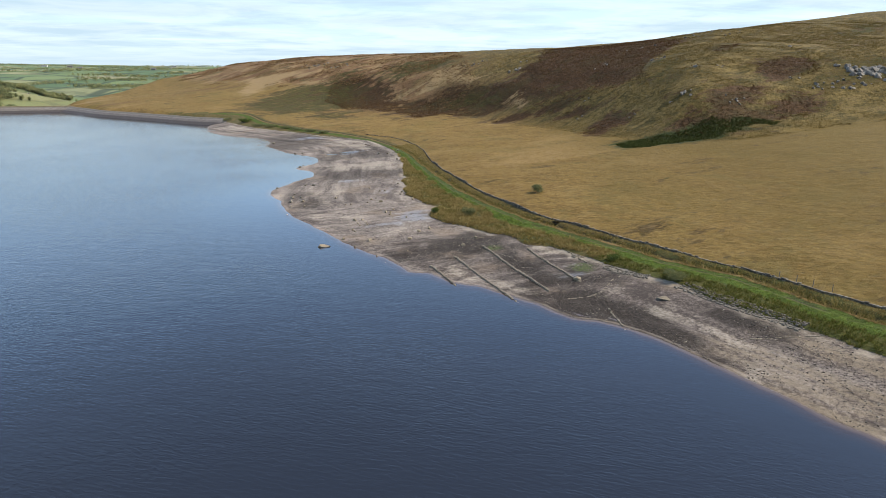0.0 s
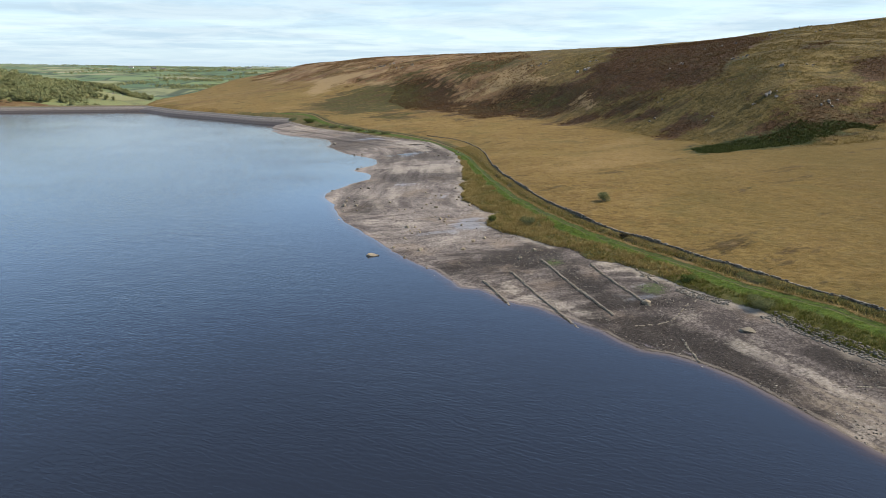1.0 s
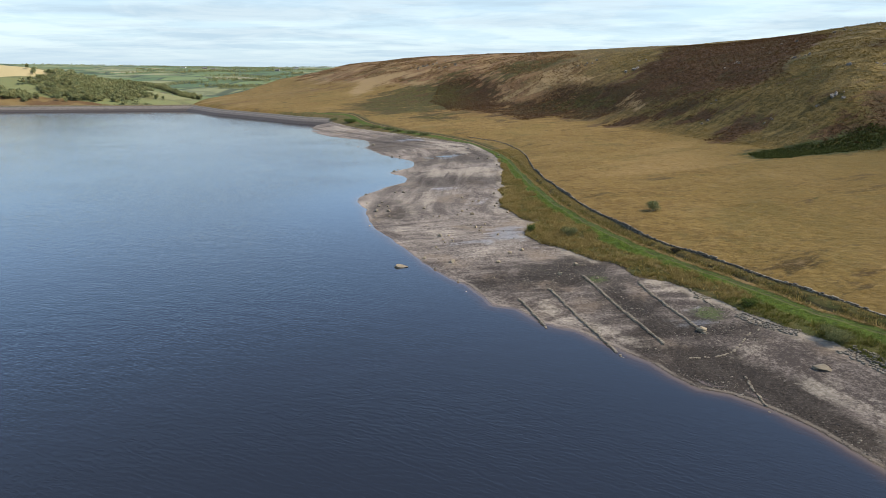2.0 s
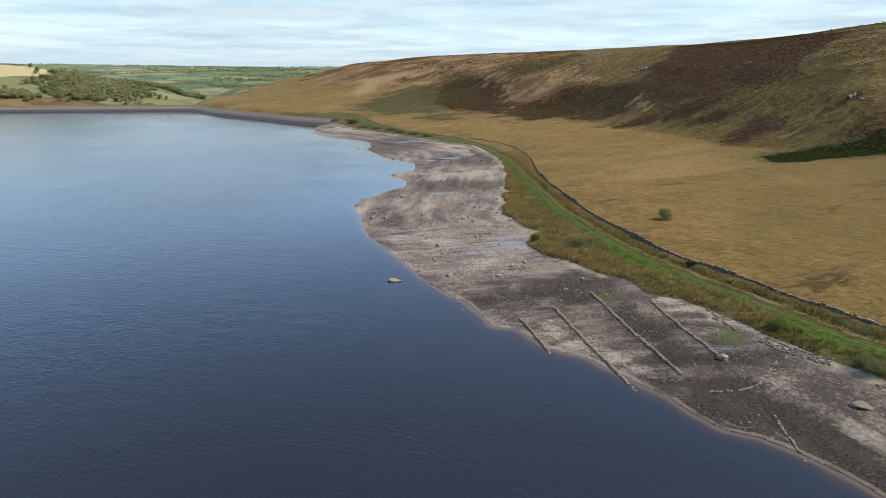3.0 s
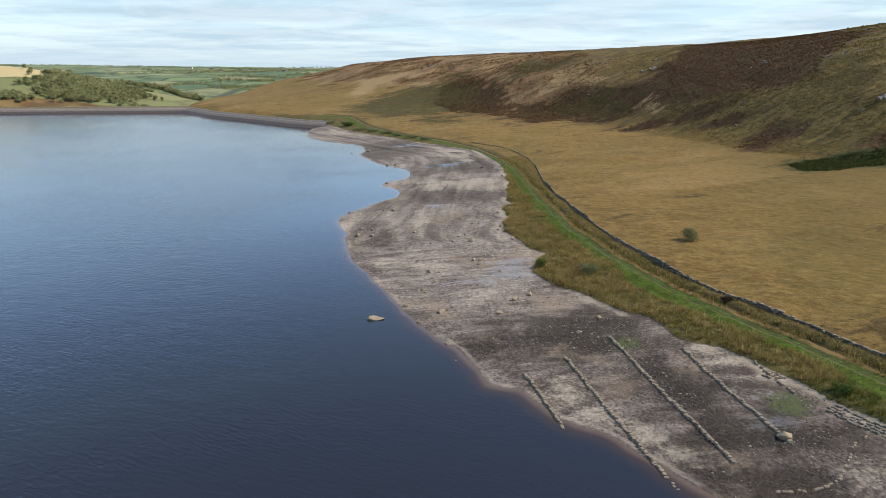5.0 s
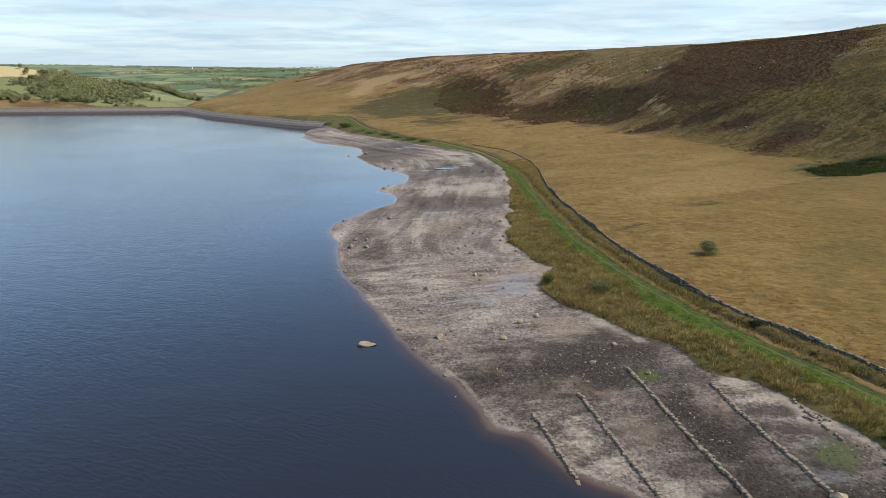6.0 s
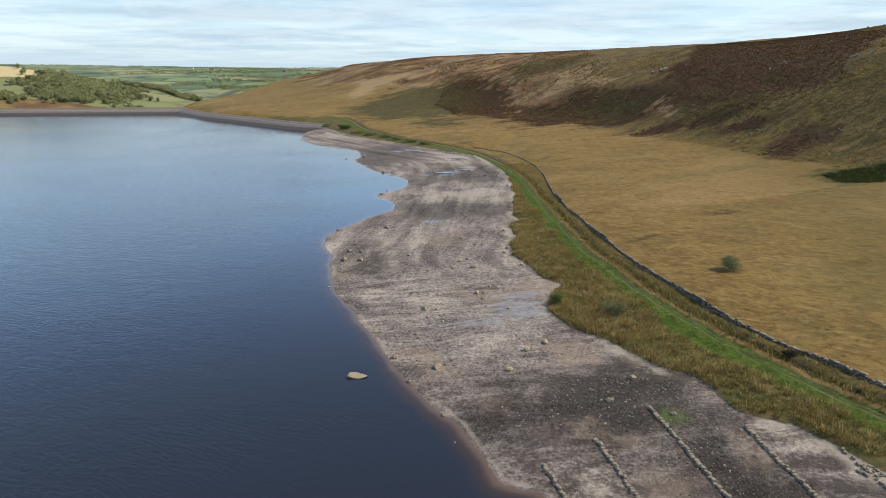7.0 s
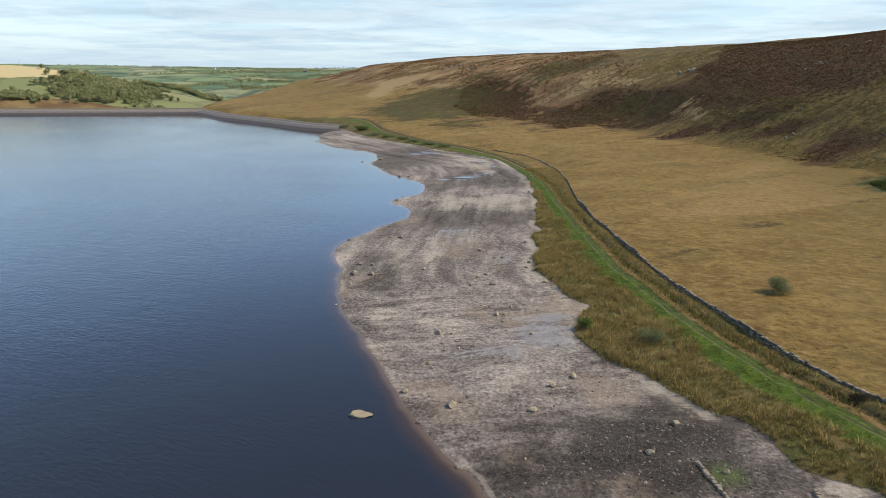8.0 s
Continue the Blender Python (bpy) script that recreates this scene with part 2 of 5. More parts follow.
    turf = n.mix(n.range(fine, 0.35, 0.65), (0.045, 0.072, 0.009), (0.086, 0.124, 0.019))
    turf = n.mix(n.times(n.range(n.noise(p, 0.5, 6, 0.68), 0.48, 0.60), 0.6), turf, (0.028, 0.040, 0.008))
    strip = n.times(n.range(bend, -4.3, -2.9), n.range(bend, 0.7, 1.1, 1.0, 0.0))
    verge = n.mix(strip, verge, turf)
    bents = n.times(n.range(bend, 0.9, 1.2), n.range(bend, 1.9, 2.3, 1.0, 0.0))
    verge = n.mix(n.times(bents, 0.85), verge, (0.180, 0.118, 0.052))
    verge = n.mix(n.times(n.range(n.math("ABSOLUTE", n.math("SUBTRACT", bend, 2.8)), 0.3, 0.8, 1.0, 0.0), 0.85), verge, (0.030, 0.026, 0.014))
    for centre, paint in ((-0.50, (0.120, 0.112, 0.050)), (-0.12, (0.055, 0.050, 0.032)), (0.55, (0.055, 0.050, 0.032))):
        rut = n.range(n.math("ABSOLUTE", n.math("SUBTRACT", n.add(st, n.times(n.math("SUBTRACT", mid, 0.5), 0.5)), centre)), 0.08, 0.24, 1.0, 0.0)
        verge = n.mix(n.times(rut, n.range(mid, 0.38, 0.58, 0.2, 0.8)), verge, paint)
    cover = n.mix(n.range(n.add(st, n.times(n.math("SUBTRACT", mid, 0.5), 1.6)), 4.8, 6.0, 1.0, 0.0), cover, verge)
    # farmland across the valley: pastures parted by walls and hedges
    plot = n.node("ShaderNodeTexVoronoi", feature="F1", distance="CHEBYCHEV")
    n.put(plot.inputs["Vector"], n.scaled(p, (1, 0.62, 0), 20))
    plot.inputs["Scale"].default_value = 0.0085
    hedge = n.node("ShaderNodeTexVoronoi", feature="DISTANCE_TO_EDGE")
    n.put(hedge.inputs["Vector"], n.scaled(p, (1, 0.62, 0), 20))
    hedge.inputs["Scale"].default_value = 0.0085
    tone = n.node("ShaderNodeSeparateColor")
    n.put(tone.inputs[0], plot.outputs["Color"])
    # distance haze is put into these colours: the greens are cooled and greyed
    meadow = n.ramp(tone.outputs[0], (0.0, (0.095, 0.145, 0.080)), (0.35, (0.125, 0.180, 0.088)), (0.62, (0.160, 0.210, 0.098)), (0.86, (0.220, 0.230, 0.125)), (1.0, (0.34, 0.31, 0.19)))
    meadow = n.mix(n.times(n.range(n.noise(p, 0.012, 5, 0.65), 0.50, 0.60), 0.55), meadow, (0.085, 0.105, 0.065))
    meadow = n.mix(n.times(n.range(hedge.outputs[0], 0.02, 0.06, 1.0, 0.0), 0.85), meadow, (0.052, 0.072, 0.052))
    meadow = n.mix(n.times(n.range(north, 1000, 1300, 1.0, 0.0), n.range(mid, 0.35, 0.65, 0.45, 0.8)), meadow, (0.190, 0.185, 0.080))
    heathy = n.mix(n.range(n.noise(p, 0.02, 6, 0.7), 0.4, 0.6), (0.115, 0.070, 0.036), (0.19, 0.135, 0.06))
    meadow = n.mix(n.range(n.add(rough, n.times(n.math("SUBTRACT", mid, 0.5), 0.8)), -0.1, 0.1), meadow, heathy)
    meadow = n.mix(n.range(n.add(pale, n.times(n.math("SUBTRACT", mid, 0.5), 0.6)), -0.1, 0.1), meadow, (0.45, 0.37, 0.20))
    cover = n.mix(n.range(away, 0.35, 0.65), cover, meadow)
    land = n.range(n.add(sg, n.times(n.math("SUBTRACT", fine, 0.5), 1.2)), -0.15, 0.15)
    land = n.math("MAXIMUM", land, n.range(away, 0.02, 0.12))
    colour = n.mix(land, silt, cover)
    n.put(s.inputs["Base Color"], colour)
    shine = n.times(n.math("MAXIMUM", n.times(wet, 0.7), moist), n.math("SUBTRACT", 1.0, land))
    n.put(s.inputs["Roughness"], n.range(shine, 0.0, 1.0, 0.92, 0.38))
    n.put(s.inputs["Specular IOR Level"], n.range(shine, 0.0, 1.0, 0.12, 0.45))
    rise = n.add(n.times(n.times(stalks, land), 0.50), n.times(n.times(knobs, land), 0.9), n.times(fine, 0.34), n.times(tiny, 0.10), n.times(n.times(lumps, n.math("MAXIMUM", slope, n.range(olive, -0.3, 0.3))), 1.8))
    n.put(s.inputs["Normal"], n.bump(rise, 0.6, 0.6))


def water_look(n, s):
    p = n.place()
    deep = n.range(n.attribute("depth"), 0.03, 0.55)
    shallow = n.mix(n.range(n.attribute("depth"), 0.0, 0.22), (0.105, 0.073, 0.053), (0.045, 0.028, 0.023))
    n.put(s.inputs["Base Color"], n.mix(deep, shallow, (0.015, 0.0185, 0.029)))
    s.inputs["Roughness"].default_value = 0.05
    s.inputs["IOR"].default_value = 1.333
    s.inputs["Specular IOR Level"].default_value = 0.55
    ripple = n.noise(n.scaled(p, (0.55, 1.5, 1), 24), 1.5, 4, 0.6, 0.4)
    chop = n.noise(n.scaled(p, (0.6, 1.3, 1), 10), 0.33, 3, 0.5)
    calm = n.range(n.noise(p, 0.012, 4, 0.6), 0.35, 0.62, 0.6, 1.0)
    n.put(s.inputs["Normal"], n.bump(n.times(n.add(ripple, n.times(chop, 0.7)), n.times(calm, n.range(n.attribute("depth"), 0.4, 4.0, 0.3, 1.0))), 0.25, 0.30))


def rock_look(pale, dark):
    def make(n, s):
        p = n.node("ShaderNodeTexCoord").outputs["Object"]
        grain = n.noise(p, 3.5, 7, 0.7)
        colour = n.mix(n.range(grain, 0.3, 0.7), dark, pale)
        colour = n.mix(n.times(n.chance(), 0.4), colour, (0.16, 0.135, 0.11))
        n.put(s.inputs["Base Color"], n.mix(n.times(n.range(n.noise(p, 0.9, 4, 0.6), 0.5, 0.7), 0.5), colour, dark))
        s.inputs["Roughness"].default_value = 0.88
        n.put(s.inputs["Normal"], n.bump(grain, 0.5, 0.15))

    return make


def blade_look(*stops, up=1.6, thin=0.15):
    """Leaves and blades: matt, letting some light through, and turned up to the sky as a thick sward is."""

    def make(n, s):
        colour = n.ramp(n.island(), *stops)
        facing = n.node("ShaderNodeVectorMath", operation="ADD")
        n.put(facing.inputs[0], n.node("ShaderNodeNewGeometry").outputs["Normal"])
        facing.inputs[1].default_value = (0, 0, up)
        turned = n.node("ShaderNodeVectorMath", operation="NORMALIZE")
        n.put(turned.inputs[0], facing.outputs[0])
        matt, clear, both = n.node("ShaderNodeBsdfDiffuse"), n.node("ShaderNodeBsdfTranslucent"), n.node("ShaderNodeMixShader")
        n.put(matt.inputs["Color"], colour)
        n.put(matt.inputs["Normal"], turned.outputs[0])
        n.put(clear.inputs["Color"], colour)
        both.inputs[0].default_value = thin
        n.tree.links.new(matt.outputs[0], both.inputs[1])
        n.tree.links.new(clear.outputs[0], both.inputs[2])
        end = next(a for a in n.tree.nodes if a.type == "OUTPUT_MATERIAL")
        n.tree.links.new(both.outputs[0], end.inputs["Surface"])
        n.tree.nodes.remove(s)

    return make


def joined_stone_look(n, s):
    p = n.place()
    grain = n.noise(p, 4.0, 6, 0.7)
    colour = n.ramp(n.island(), (0.0, (0.055, 0.046, 0.033)), (0.5, (0.115, 0.096, 0.070)), (1.0, (0.27, 0.23, 0.165)))
    n.put(s.inputs["Base Color"], n.mix(n.times(n.range(grain, 0.45, 0.7), 0.6), colour, (0.06, 0.056, 0.045)))
    s.inputs["Roughness"].default_value = 0.9
    n.put(s.inputs["Normal"], n.bump(grain, 0.5, 0.1))


def pitching_look(n, s):
    p = n.place()
    _, _, z = n.split(p)
    course = n.noise(n.scaled(p, (0.6, 0.6, 4)), 0.6, 6, 0.7)
    level = n.add(z, n.times(n.math("SUBTRACT", course, 0.5), 0.8))
    colour = n.mix(n.range(course, 0.3, 0.7), (0.085, 0.073, 0.066), (0.17, 0.15, 0.135))
    colour = n.mix(n.range(level, 1.5, 2.1, 1.0, 0.0), colour, (0.052, 0.043, 0.041))
    colour = n.mix(n.times(n.range(n.math("ABSOLUTE", n.math("SUBTRACT", level, 3.5)), 0.1, 0.3, 1.0, 0.0), 0.6), colour, (0.24, 0.215, 0.18))
    colour = n.mix(n.range(level, 4.5, 5.0), colour, n.mix(n.range(course, 0.4, 0.6), (0.115, 0.10, 0.05), (0.17, 0.135, 0.075)))
    n.put(s.inputs["Base Color"], colour)
    s.inputs["Roughness"].default_value = 0.9
    n.put(s.inputs["Normal"], n.bump(n.noise(p, 1.2, 5, 0.7), 0.6, 0.5))


def plain_look(colour, other, scale=2.0, rough=0.8):
    def make(n, s):
        n.put(s.inputs["Base Color"], n.mix(n.noise(n.node("ShaderNodeTexCoord").outputs["Object"], scale, 5, 0.6), colour, other))
        s.inputs["Roughness"].default_value = rough

    return make


GROUND = material("moor_and_lake_bed", ground_look)
WATER = material("reservoir_water", water_look)
GRITSTONE = material("gritstone", rock_look((0.42, 0.34, 0.215), (0.20, 0.155, 0.10)))
DARK_STONE = material("dark_gritstone", rock_look((0.31, 0.26, 0.185), (0.115, 0.095, 0.070)))
CRAG = material("crag_stone", rock_look((0.30, 0.265, 0.22), (0.11, 0.096, 0.078)))
WALLING = material("walling_stone", joined_stone_look)
PITCHING = material("stone_pitching", pitching_look)
STRAW = material("straw_grass", blade_look((0.0, (0.135, 0.087, 0.028)), (0.5, (0.200, 0.133, 0.045)), (0.85, (0.255, 0.180, 0.070)), (1.0, (0.130, 0.104, 0.033)), up=3.0))
TUSSOCK = material("tussock_grass", blade_look((0.0, (0.140, 0.102, 0.034)), (0.45, (0.255, 0.192, 0.072)), (0.85, (0.42, 0.330, 0.150)), (1.0, (0.135, 0.128, 0.036)), thin=0.3))
RUSH = material("rush_and_sedge", blade_look((0.0, (0.080, 0.080, 0.022)), (0.4, (0.155, 0.138, 0.040)), (0.75, (0.26, 0.20, 0.075)), (1.0, (0.40, 0.31, 0.135)), thin=0.3))
HEATHER = material("heather", blade_look((0.0, (0.040, 0.023, 0.012)), (0.6, (0.085, 0.050, 0.027)), (1.0, (0.125, 0.082, 0.038))))
FERN = material("bracken", blade_look((0.0, (0.022, 0.034, 0.012)), (0.6, (0.050, 0.068, 0.022)), (1.0, (0.090, 0.085, 0.032))))
LEAF = material("willow_leaf", blade_look((0.0, (0.110, 0.122, 0.056)), (0.6, (0.175, 0.185, 0.085)), (1.0, (0.235, 0.230, 0.110)), up=0.4, thin=0.35))
BRIGHT_LEAF = material("alder_leaf", blade_look((0.0, (0.05, 0.08, 0.022)), (0.6, (0.10, 0.135, 0.038)), (1.0, (0.16, 0.18, 0.06)), up=0.4, thin=0.35))
DARK_LEAF = material("dark_leaf", blade_look((0.0, (0.030, 0.026, 0.016)), (1.0, (0.075, 0.060, 0.036)), up=0.4, thin=0.3))
# paler than real foliage: the haze before the distant trees is in the colour
WOOD_LEAF = material("woodland_leaf", blade_look((0.0, (0.140, 0.170, 0.088)), (0.5, (0.220, 0.250, 0.120)), (0.85, (0.31, 0.31, 0.150)), (1.0, (0.38, 0.31, 0.15)), up=1.8, thin=0.2))
MOUND_STONE = material("mossy_tan_stone", rock_look((0.24, 0.20, 0.13), (0.12, 0.098, 0.066)))
BARK = material("bark", plain_look((0.07, 0.055, 0.042), (0.13, 0.11, 0.09), 6))
POOL = material("pool_water", plain_look((0.05, 0.045, 0.04), (0.09, 0.08, 0.07), 1.0, 0.08))
RENDER = material("pale_house_wall", plain_look((0.55, 0.52, 0.46), (0.68, 0.65, 0.58), 0.6))
HOUSE_STONE = material("dark_house_stone", plain_look((0.20, 0.175, 0.145), (0.30, 0.265, 0.22), 0.8))
SLATE = material("roof_slate", plain_look((0.11, 0.105, 0.10), (0.19, 0.18, 0.17), 0.8))
GLASS = material("window_pane", plain_look((0.02, 0.022, 0.025), (0.04, 0.042, 0.045), 1.0, 0.1))
POST = material("weathered_post", plain_look((0.12, 0.10, 0.08), (0.22, 0.19, 0.16), 5))
WHITE = material("white_paint", plain_look((0.72, 0.73, 0.74), (0.80, 0.80, 0.80), 0.4, 0.5))
TURF = material("turf", blade_look((0.0, (0.045, 0.070, 0.008)), (0.5, (0.092, 0.132, 0.018)), (0.8, (0.138, 0.160, 0.034)), (1.0, (0.22, 0.18, 0.06))))
GRAVEL = material("dark_gravel", joined_stone_look)
for _e, _c in zip(next(a for a in GRAVEL.node_tree.nodes if a.type == "VALTORGB").color_ramp.elements, ((0.028, 0.023, 0.020, 1), (0.085, 0.071, 0.058, 1), (0.36, 0.31, 0.24, 1))):
    _e.color = _c
RUST = material("rust_bents", blade_look((0.0, (0.085, 0.050, 0.030)), (0.5, (0.165, 0.100, 0.055)), (0.8, (0.26, 0.175, 0.092)), (1.0, (0.105, 0.092, 0.036))))
MUSTARD = material("mustard_grass", blade_look((0.0, (0.062, 0.046, 0.014)), (0.5, (0.130, 0.094, 0.030)), (0.85, (0.195, 0.142, 0.052)), (1.0, (0.062, 0.056, 0.017))))
GREEN_BLADE = material("green_bank_grass", blade_look((0.0, (0.055, 0.070, 0.014)), (0.5, (0.110, 0.122, 0.028)), (0.85, (0.185, 0.172, 0.058)), (1.0, (0.28, 0.22, 0.09)), thin=0.3))
BLOCK = material("apron_stone", rock_look((0.24, 0.207, 0.16), (0.085, 0.072, 0.057)))


# ---- the plan and the lie of the land ----
# plan lines of the reservoir, in metres: the water's edge, the grass edge, the track, the wall and the foot of the hill
SHORE = [(110, -40), (75, 20), (64, 38), (56.6, 49.7), (53.5, 56), (50, 64), (47.5, 69.5), (44, 76.6), (40, 82.5), (35.7, 86.7), (32, 88), (29.6, 90.8),
         (27.5, 94.2), (23.7, 98.8), (20, 103), (17.4, 105.4), (13.2, 107.5), (10.5, 111.3), (8.5, 114), (4.5, 115.1), (2.6, 119.6), (-1.1, 125.7),
         (-5.5, 130.7), (-10.1, 137.8), (-14.8, 146.6), (-23.4, 161.1), (-28.1, 169.5), (-33.3, 184), (-34.5, 190), (-38, 197), (-40.7, 206),
         (-38.6, 216.5), (-35, 228), (-30.5, 238), (-31, 248), (-34, 253.5), (-40.5, 260.5), (-36, 271), (-33, 278.3), (-35, 292.8), (-40, 301.5),
         (-51, 312), (-62, 330), (-70, 346), (-69, 354), (-73, 371), (-80, 385), (-106, 405)]
FAR_SHORE = [(-128, 440), (-137, 478), (-140, 490), (-160, 500), (-193, 526), (-230, 555), (-272, 587), (-308, 626), (-326, 642)]
LAKE_REST = [(-378, 623), (-470, 587), (-760, 476), (-1000, 380), (-1000, -600), (110, -600)]
EDGE = [(150, -60), (110, 5), (84, 45), (71, 67.7), (66.6, 77), (61.5, 85.6), (57.6, 95), (54, 103), (50, 107.5), (45.5, 115), (41, 123.5), (37, 127.3),
        (32.8, 130.3), (31, 134), (29, 139.5), (25.3, 141.6), (20.2, 148.2), (17.1, 150.1), (14.1, 154.2), (12.2, 160.1), (12.6, 167), (14, 173.6),
        (11.4, 176), (10, 183.8), (7.8, 188.4), (5.4, 191.5), (5.7, 201), (5.9, 209), (5.2, 221), (7.4, 224.6), (5.6, 239), (6.2, 261), (4.5, 280),
        (4, 295), (1.1, 317), (-4.4, 338), (-13.5, 361), (-26, 375), (-46, 392), (-62, 412), (-88, 437), (-108, 464)]
EDGE_FAR = [(-135, 497), (-165, 512), (-197, 536), (-234, 563), (-276, 594), (-312, 632), (-330, 652), (-340, 690)]
TRACK = [(140, -25), (100, 38), (84, 62), (76.7, 75.7), (74.1, 79.7), (72.1, 83.7), (70.5, 89), (68.4, 94), (66, 99.6), (61, 106.5), (56.4, 112.2), (54.2, 116.3), (52.2, 120.1),
         (50, 124.2), (47.4, 129), (44.6, 132.8), (41.5, 136.8), (38.4, 142.5), (34.6, 149.4), (32.2, 153.5), (30.5, 157.6), (29.2, 160.5), (27.1, 167.5), (25.8, 174), (24, 181),
         (21.9, 187), (20.6, 192), (19, 202), (17, 217), (14.6, 237), (12, 258), (8.3, 291.5), (2.6, 318), (-5, 343), (-14.5, 366), (-28, 385), (-48, 407), (-73, 437), (-97, 473), (-118, 512), (-140, 524)]
WALL = [(150, -25), (110, 38), (92, 62), (84, 75), (80.7, 81), (78.1, 85.3), (76, 89), (73.8, 94), (72.3, 97.3), (70, 102), (62.8, 113.5), (55.8, 124.7), (53.5, 128.9), (50.9, 133.3), (48.5, 137),
        (45.8, 140.5), (43.8, 143.3), (41.5, 148), (39.2, 151.9), (37.9, 154.2), (36.7, 157), (35.5, 160.2), (34.1, 163.9), (32.6, 170), (31.5, 174.5), (30.2, 178.8), (29, 184), (27.5, 191), (26, 198),
        (24.3, 207.4), (22.6, 221.3), (20.5, 234), (17.8, 265), (16.2, 300.5), (12.6, 325), (5.5, 351), (-3, 367), (-15, 381)]
FOOT = [(1500, 50), (900, 180), (500, 270), (300, 290), (212, 278), (150, 256), (120, 272), (106, 322), (88, 368), (68, 415), (48, 465), (10, 520), (-50, 600), (-130, 690), (-230, 800), (-300, 920), (-330, 1150), (-330, 5000)]
RIM = [(-420, 560), (-352, 640), (-345, 690), (-312, 800), (-318, 920), (-350, 1150), (-350, 5000)]

# two spurs behind the dam: the crest's points with their heights, and the breadth of the flanks facing the water and away
SPURS = [([(-1300, 860, 58), (-1000, 890, 53), (-779, 915, 48), (-740, 923, 46), (-693, 922, 42), (-662, 922, 36), (-607, 926, 23), (-561, 920, 15), (-509, 906, 1), (-467, 896, -8), (-420, 880, -14)], 330, 240),
         ([(-1000, 1280, 42), (-800, 1190, 28), (-705, 1161, 16), (-646, 1174, 8), (-591, 1172, -8), (-540, 1160, -14)], 270, 260)]


def rounded(line, step):
    """Points along a smooth curve through the line's points."""
    p = np.array(line, float)
    p = np.vstack([2 * p[0] - p[1], p, 2 * p[-1] - p[-2]])
    out = []
    for a, b, c, d in zip(p, p[1:], p[2:], p[3:]):
        n = max(1, int(np.hypot(*(c - b)) / step))
        t = np.arange(n)[:, None] / n
        out.append(0.5 * (2 * b + (c - a) * t + (2 * a - 5 * b + 4 * c - d) * t**2 + (3 * b - a - 3 * c + d) * t**3))
    return np.vstack([*out, p[-2:-1]])


def beside(line, x, y):
    """Distance of points from a line, positive to the right of it, and the length along it."""
    p = np.array(line, float)
    best, side, along, gone = np.full(x.shape, 1e9), np.ones(x.shape), np.zeros(x.shape), 0.0
    for a, b in zip(p, p[1:]):
        d = b - a
        size = np.hypot(*d)
        t = ((x - a[0]) * d[0] + (y - a[1]) * d[1]) / size**2
        s = np.clip(t, 0, 1)
        ox, oy = x - a[0] - s * d[0], y - a[1] - s * d[1]
        far = np.hypot(ox, oy)
        # at a corner the segment that the point faces more squarely decides the side
        cross = (d[1] * ox - d[0] * oy) / size
        near = (far < best - 1e-6) | ((np.abs(far - best) <= 1e-6) & (np.abs(cross) > np.abs(side)))
        best, side, along = np.where(near, far, best), np.where(near, cross, side), np.where(near, gone + s * size, along)
        gone += size
    return best * np.where(side >= 0, 1.0, -1.0), along


def step(a, b, v):
    t = np.clip((v - a) / (b - a), 0, 1)
    return t * t * (3 - 2 * t)


def waves(x, y, size, seed, octaves=4):
    """Smooth uneven heights between about -1 and 1 that never repeat, made of value noise."""
    total, weight = np.zeros(x.shape), 1.0
    for k in range(octaves):
        u, v = x / size * 2**k + 17.3 * seed + 5.1 * k, y / size * 2**k - 9.7 * seed + 3.7 * k
        i, j = np.floor(u), np.floor(v)
        f, g = u - i, v - j
        f, g = f * f * (3 - 2 * f), g * g * (3 - 2 * g)

        def at(a, b):
            h = np.sin(a * 127.1 + b * 311.7 + seed * 74.7) * 43758.5453
            return 2 * (h - np.floor(h)) - 1

        total += weight * ((at(i, j) * (1 - f) + at(i + 1, j) * f) * (1 - g) + (at(i, j + 1) * (1 - f) + at(i + 1, j + 1) * f) * g)
        weight *= 0.5
    return total


SHORE_ALL = np.vstack([rounded(SHORE + FAR_SHORE, 3.0), LAKE_REST])
EDGE_ALL = rounded(EDGE + EDGE_FAR, 3.0)
TRACK_ALL, WALL_ALL = rounded(TRACK, 6.0), rounded(WALL, 6.0)
FOOT_ALL = rounded(FOOT[:-2], 25.0).tolist() + [FOOT[-1]]


def plan(x, y):
    """Distances from the plan's lines: inland of the water, inland of the grass edge, beyond the track, uphill of the foot, past the valley's rim."""
    closed = np.vstack([SHORE_ALL, SHORE_ALL[:1]])
    sw, _ = beside(closed, x, y)
    inside = np.zeros(x.shape, bool)
    for a, b in zip(closed, closed[1:]):
        if a[1] != b[1]:
            inside ^= ((a[1] > y) != (b[1] > y)) & (x < (b[0] - a[0]) * (y - a[1]) / (b[1] - a[1]) + a[0])
    sw = np.where(inside, -np.abs(sw), np.abs(sw))
    sw = sw + 0.35 * waves(x, y, 4.5, 43, 3) * step(10, 2, np.abs(sw)) * step(420, 330, y)
    sg, _ = beside(EDGE_ALL, x, y)
    sg = sg + 0.9 * waves(x, y, 6.5, 41, 3) * step(25, 8, np.abs(sg)) * step(420, 330, y)
    sg = np.where((x < -500) | (y < -100), np.maximum(sg, sw - 25), sg)
    st, _ = beside(TRACK_ALL, x, y)
    sf, _ = beside(FOOT_ALL, x, y)
    sr, _ = beside(RIM, x, y)
    return sw, sg, st, sf, -sr


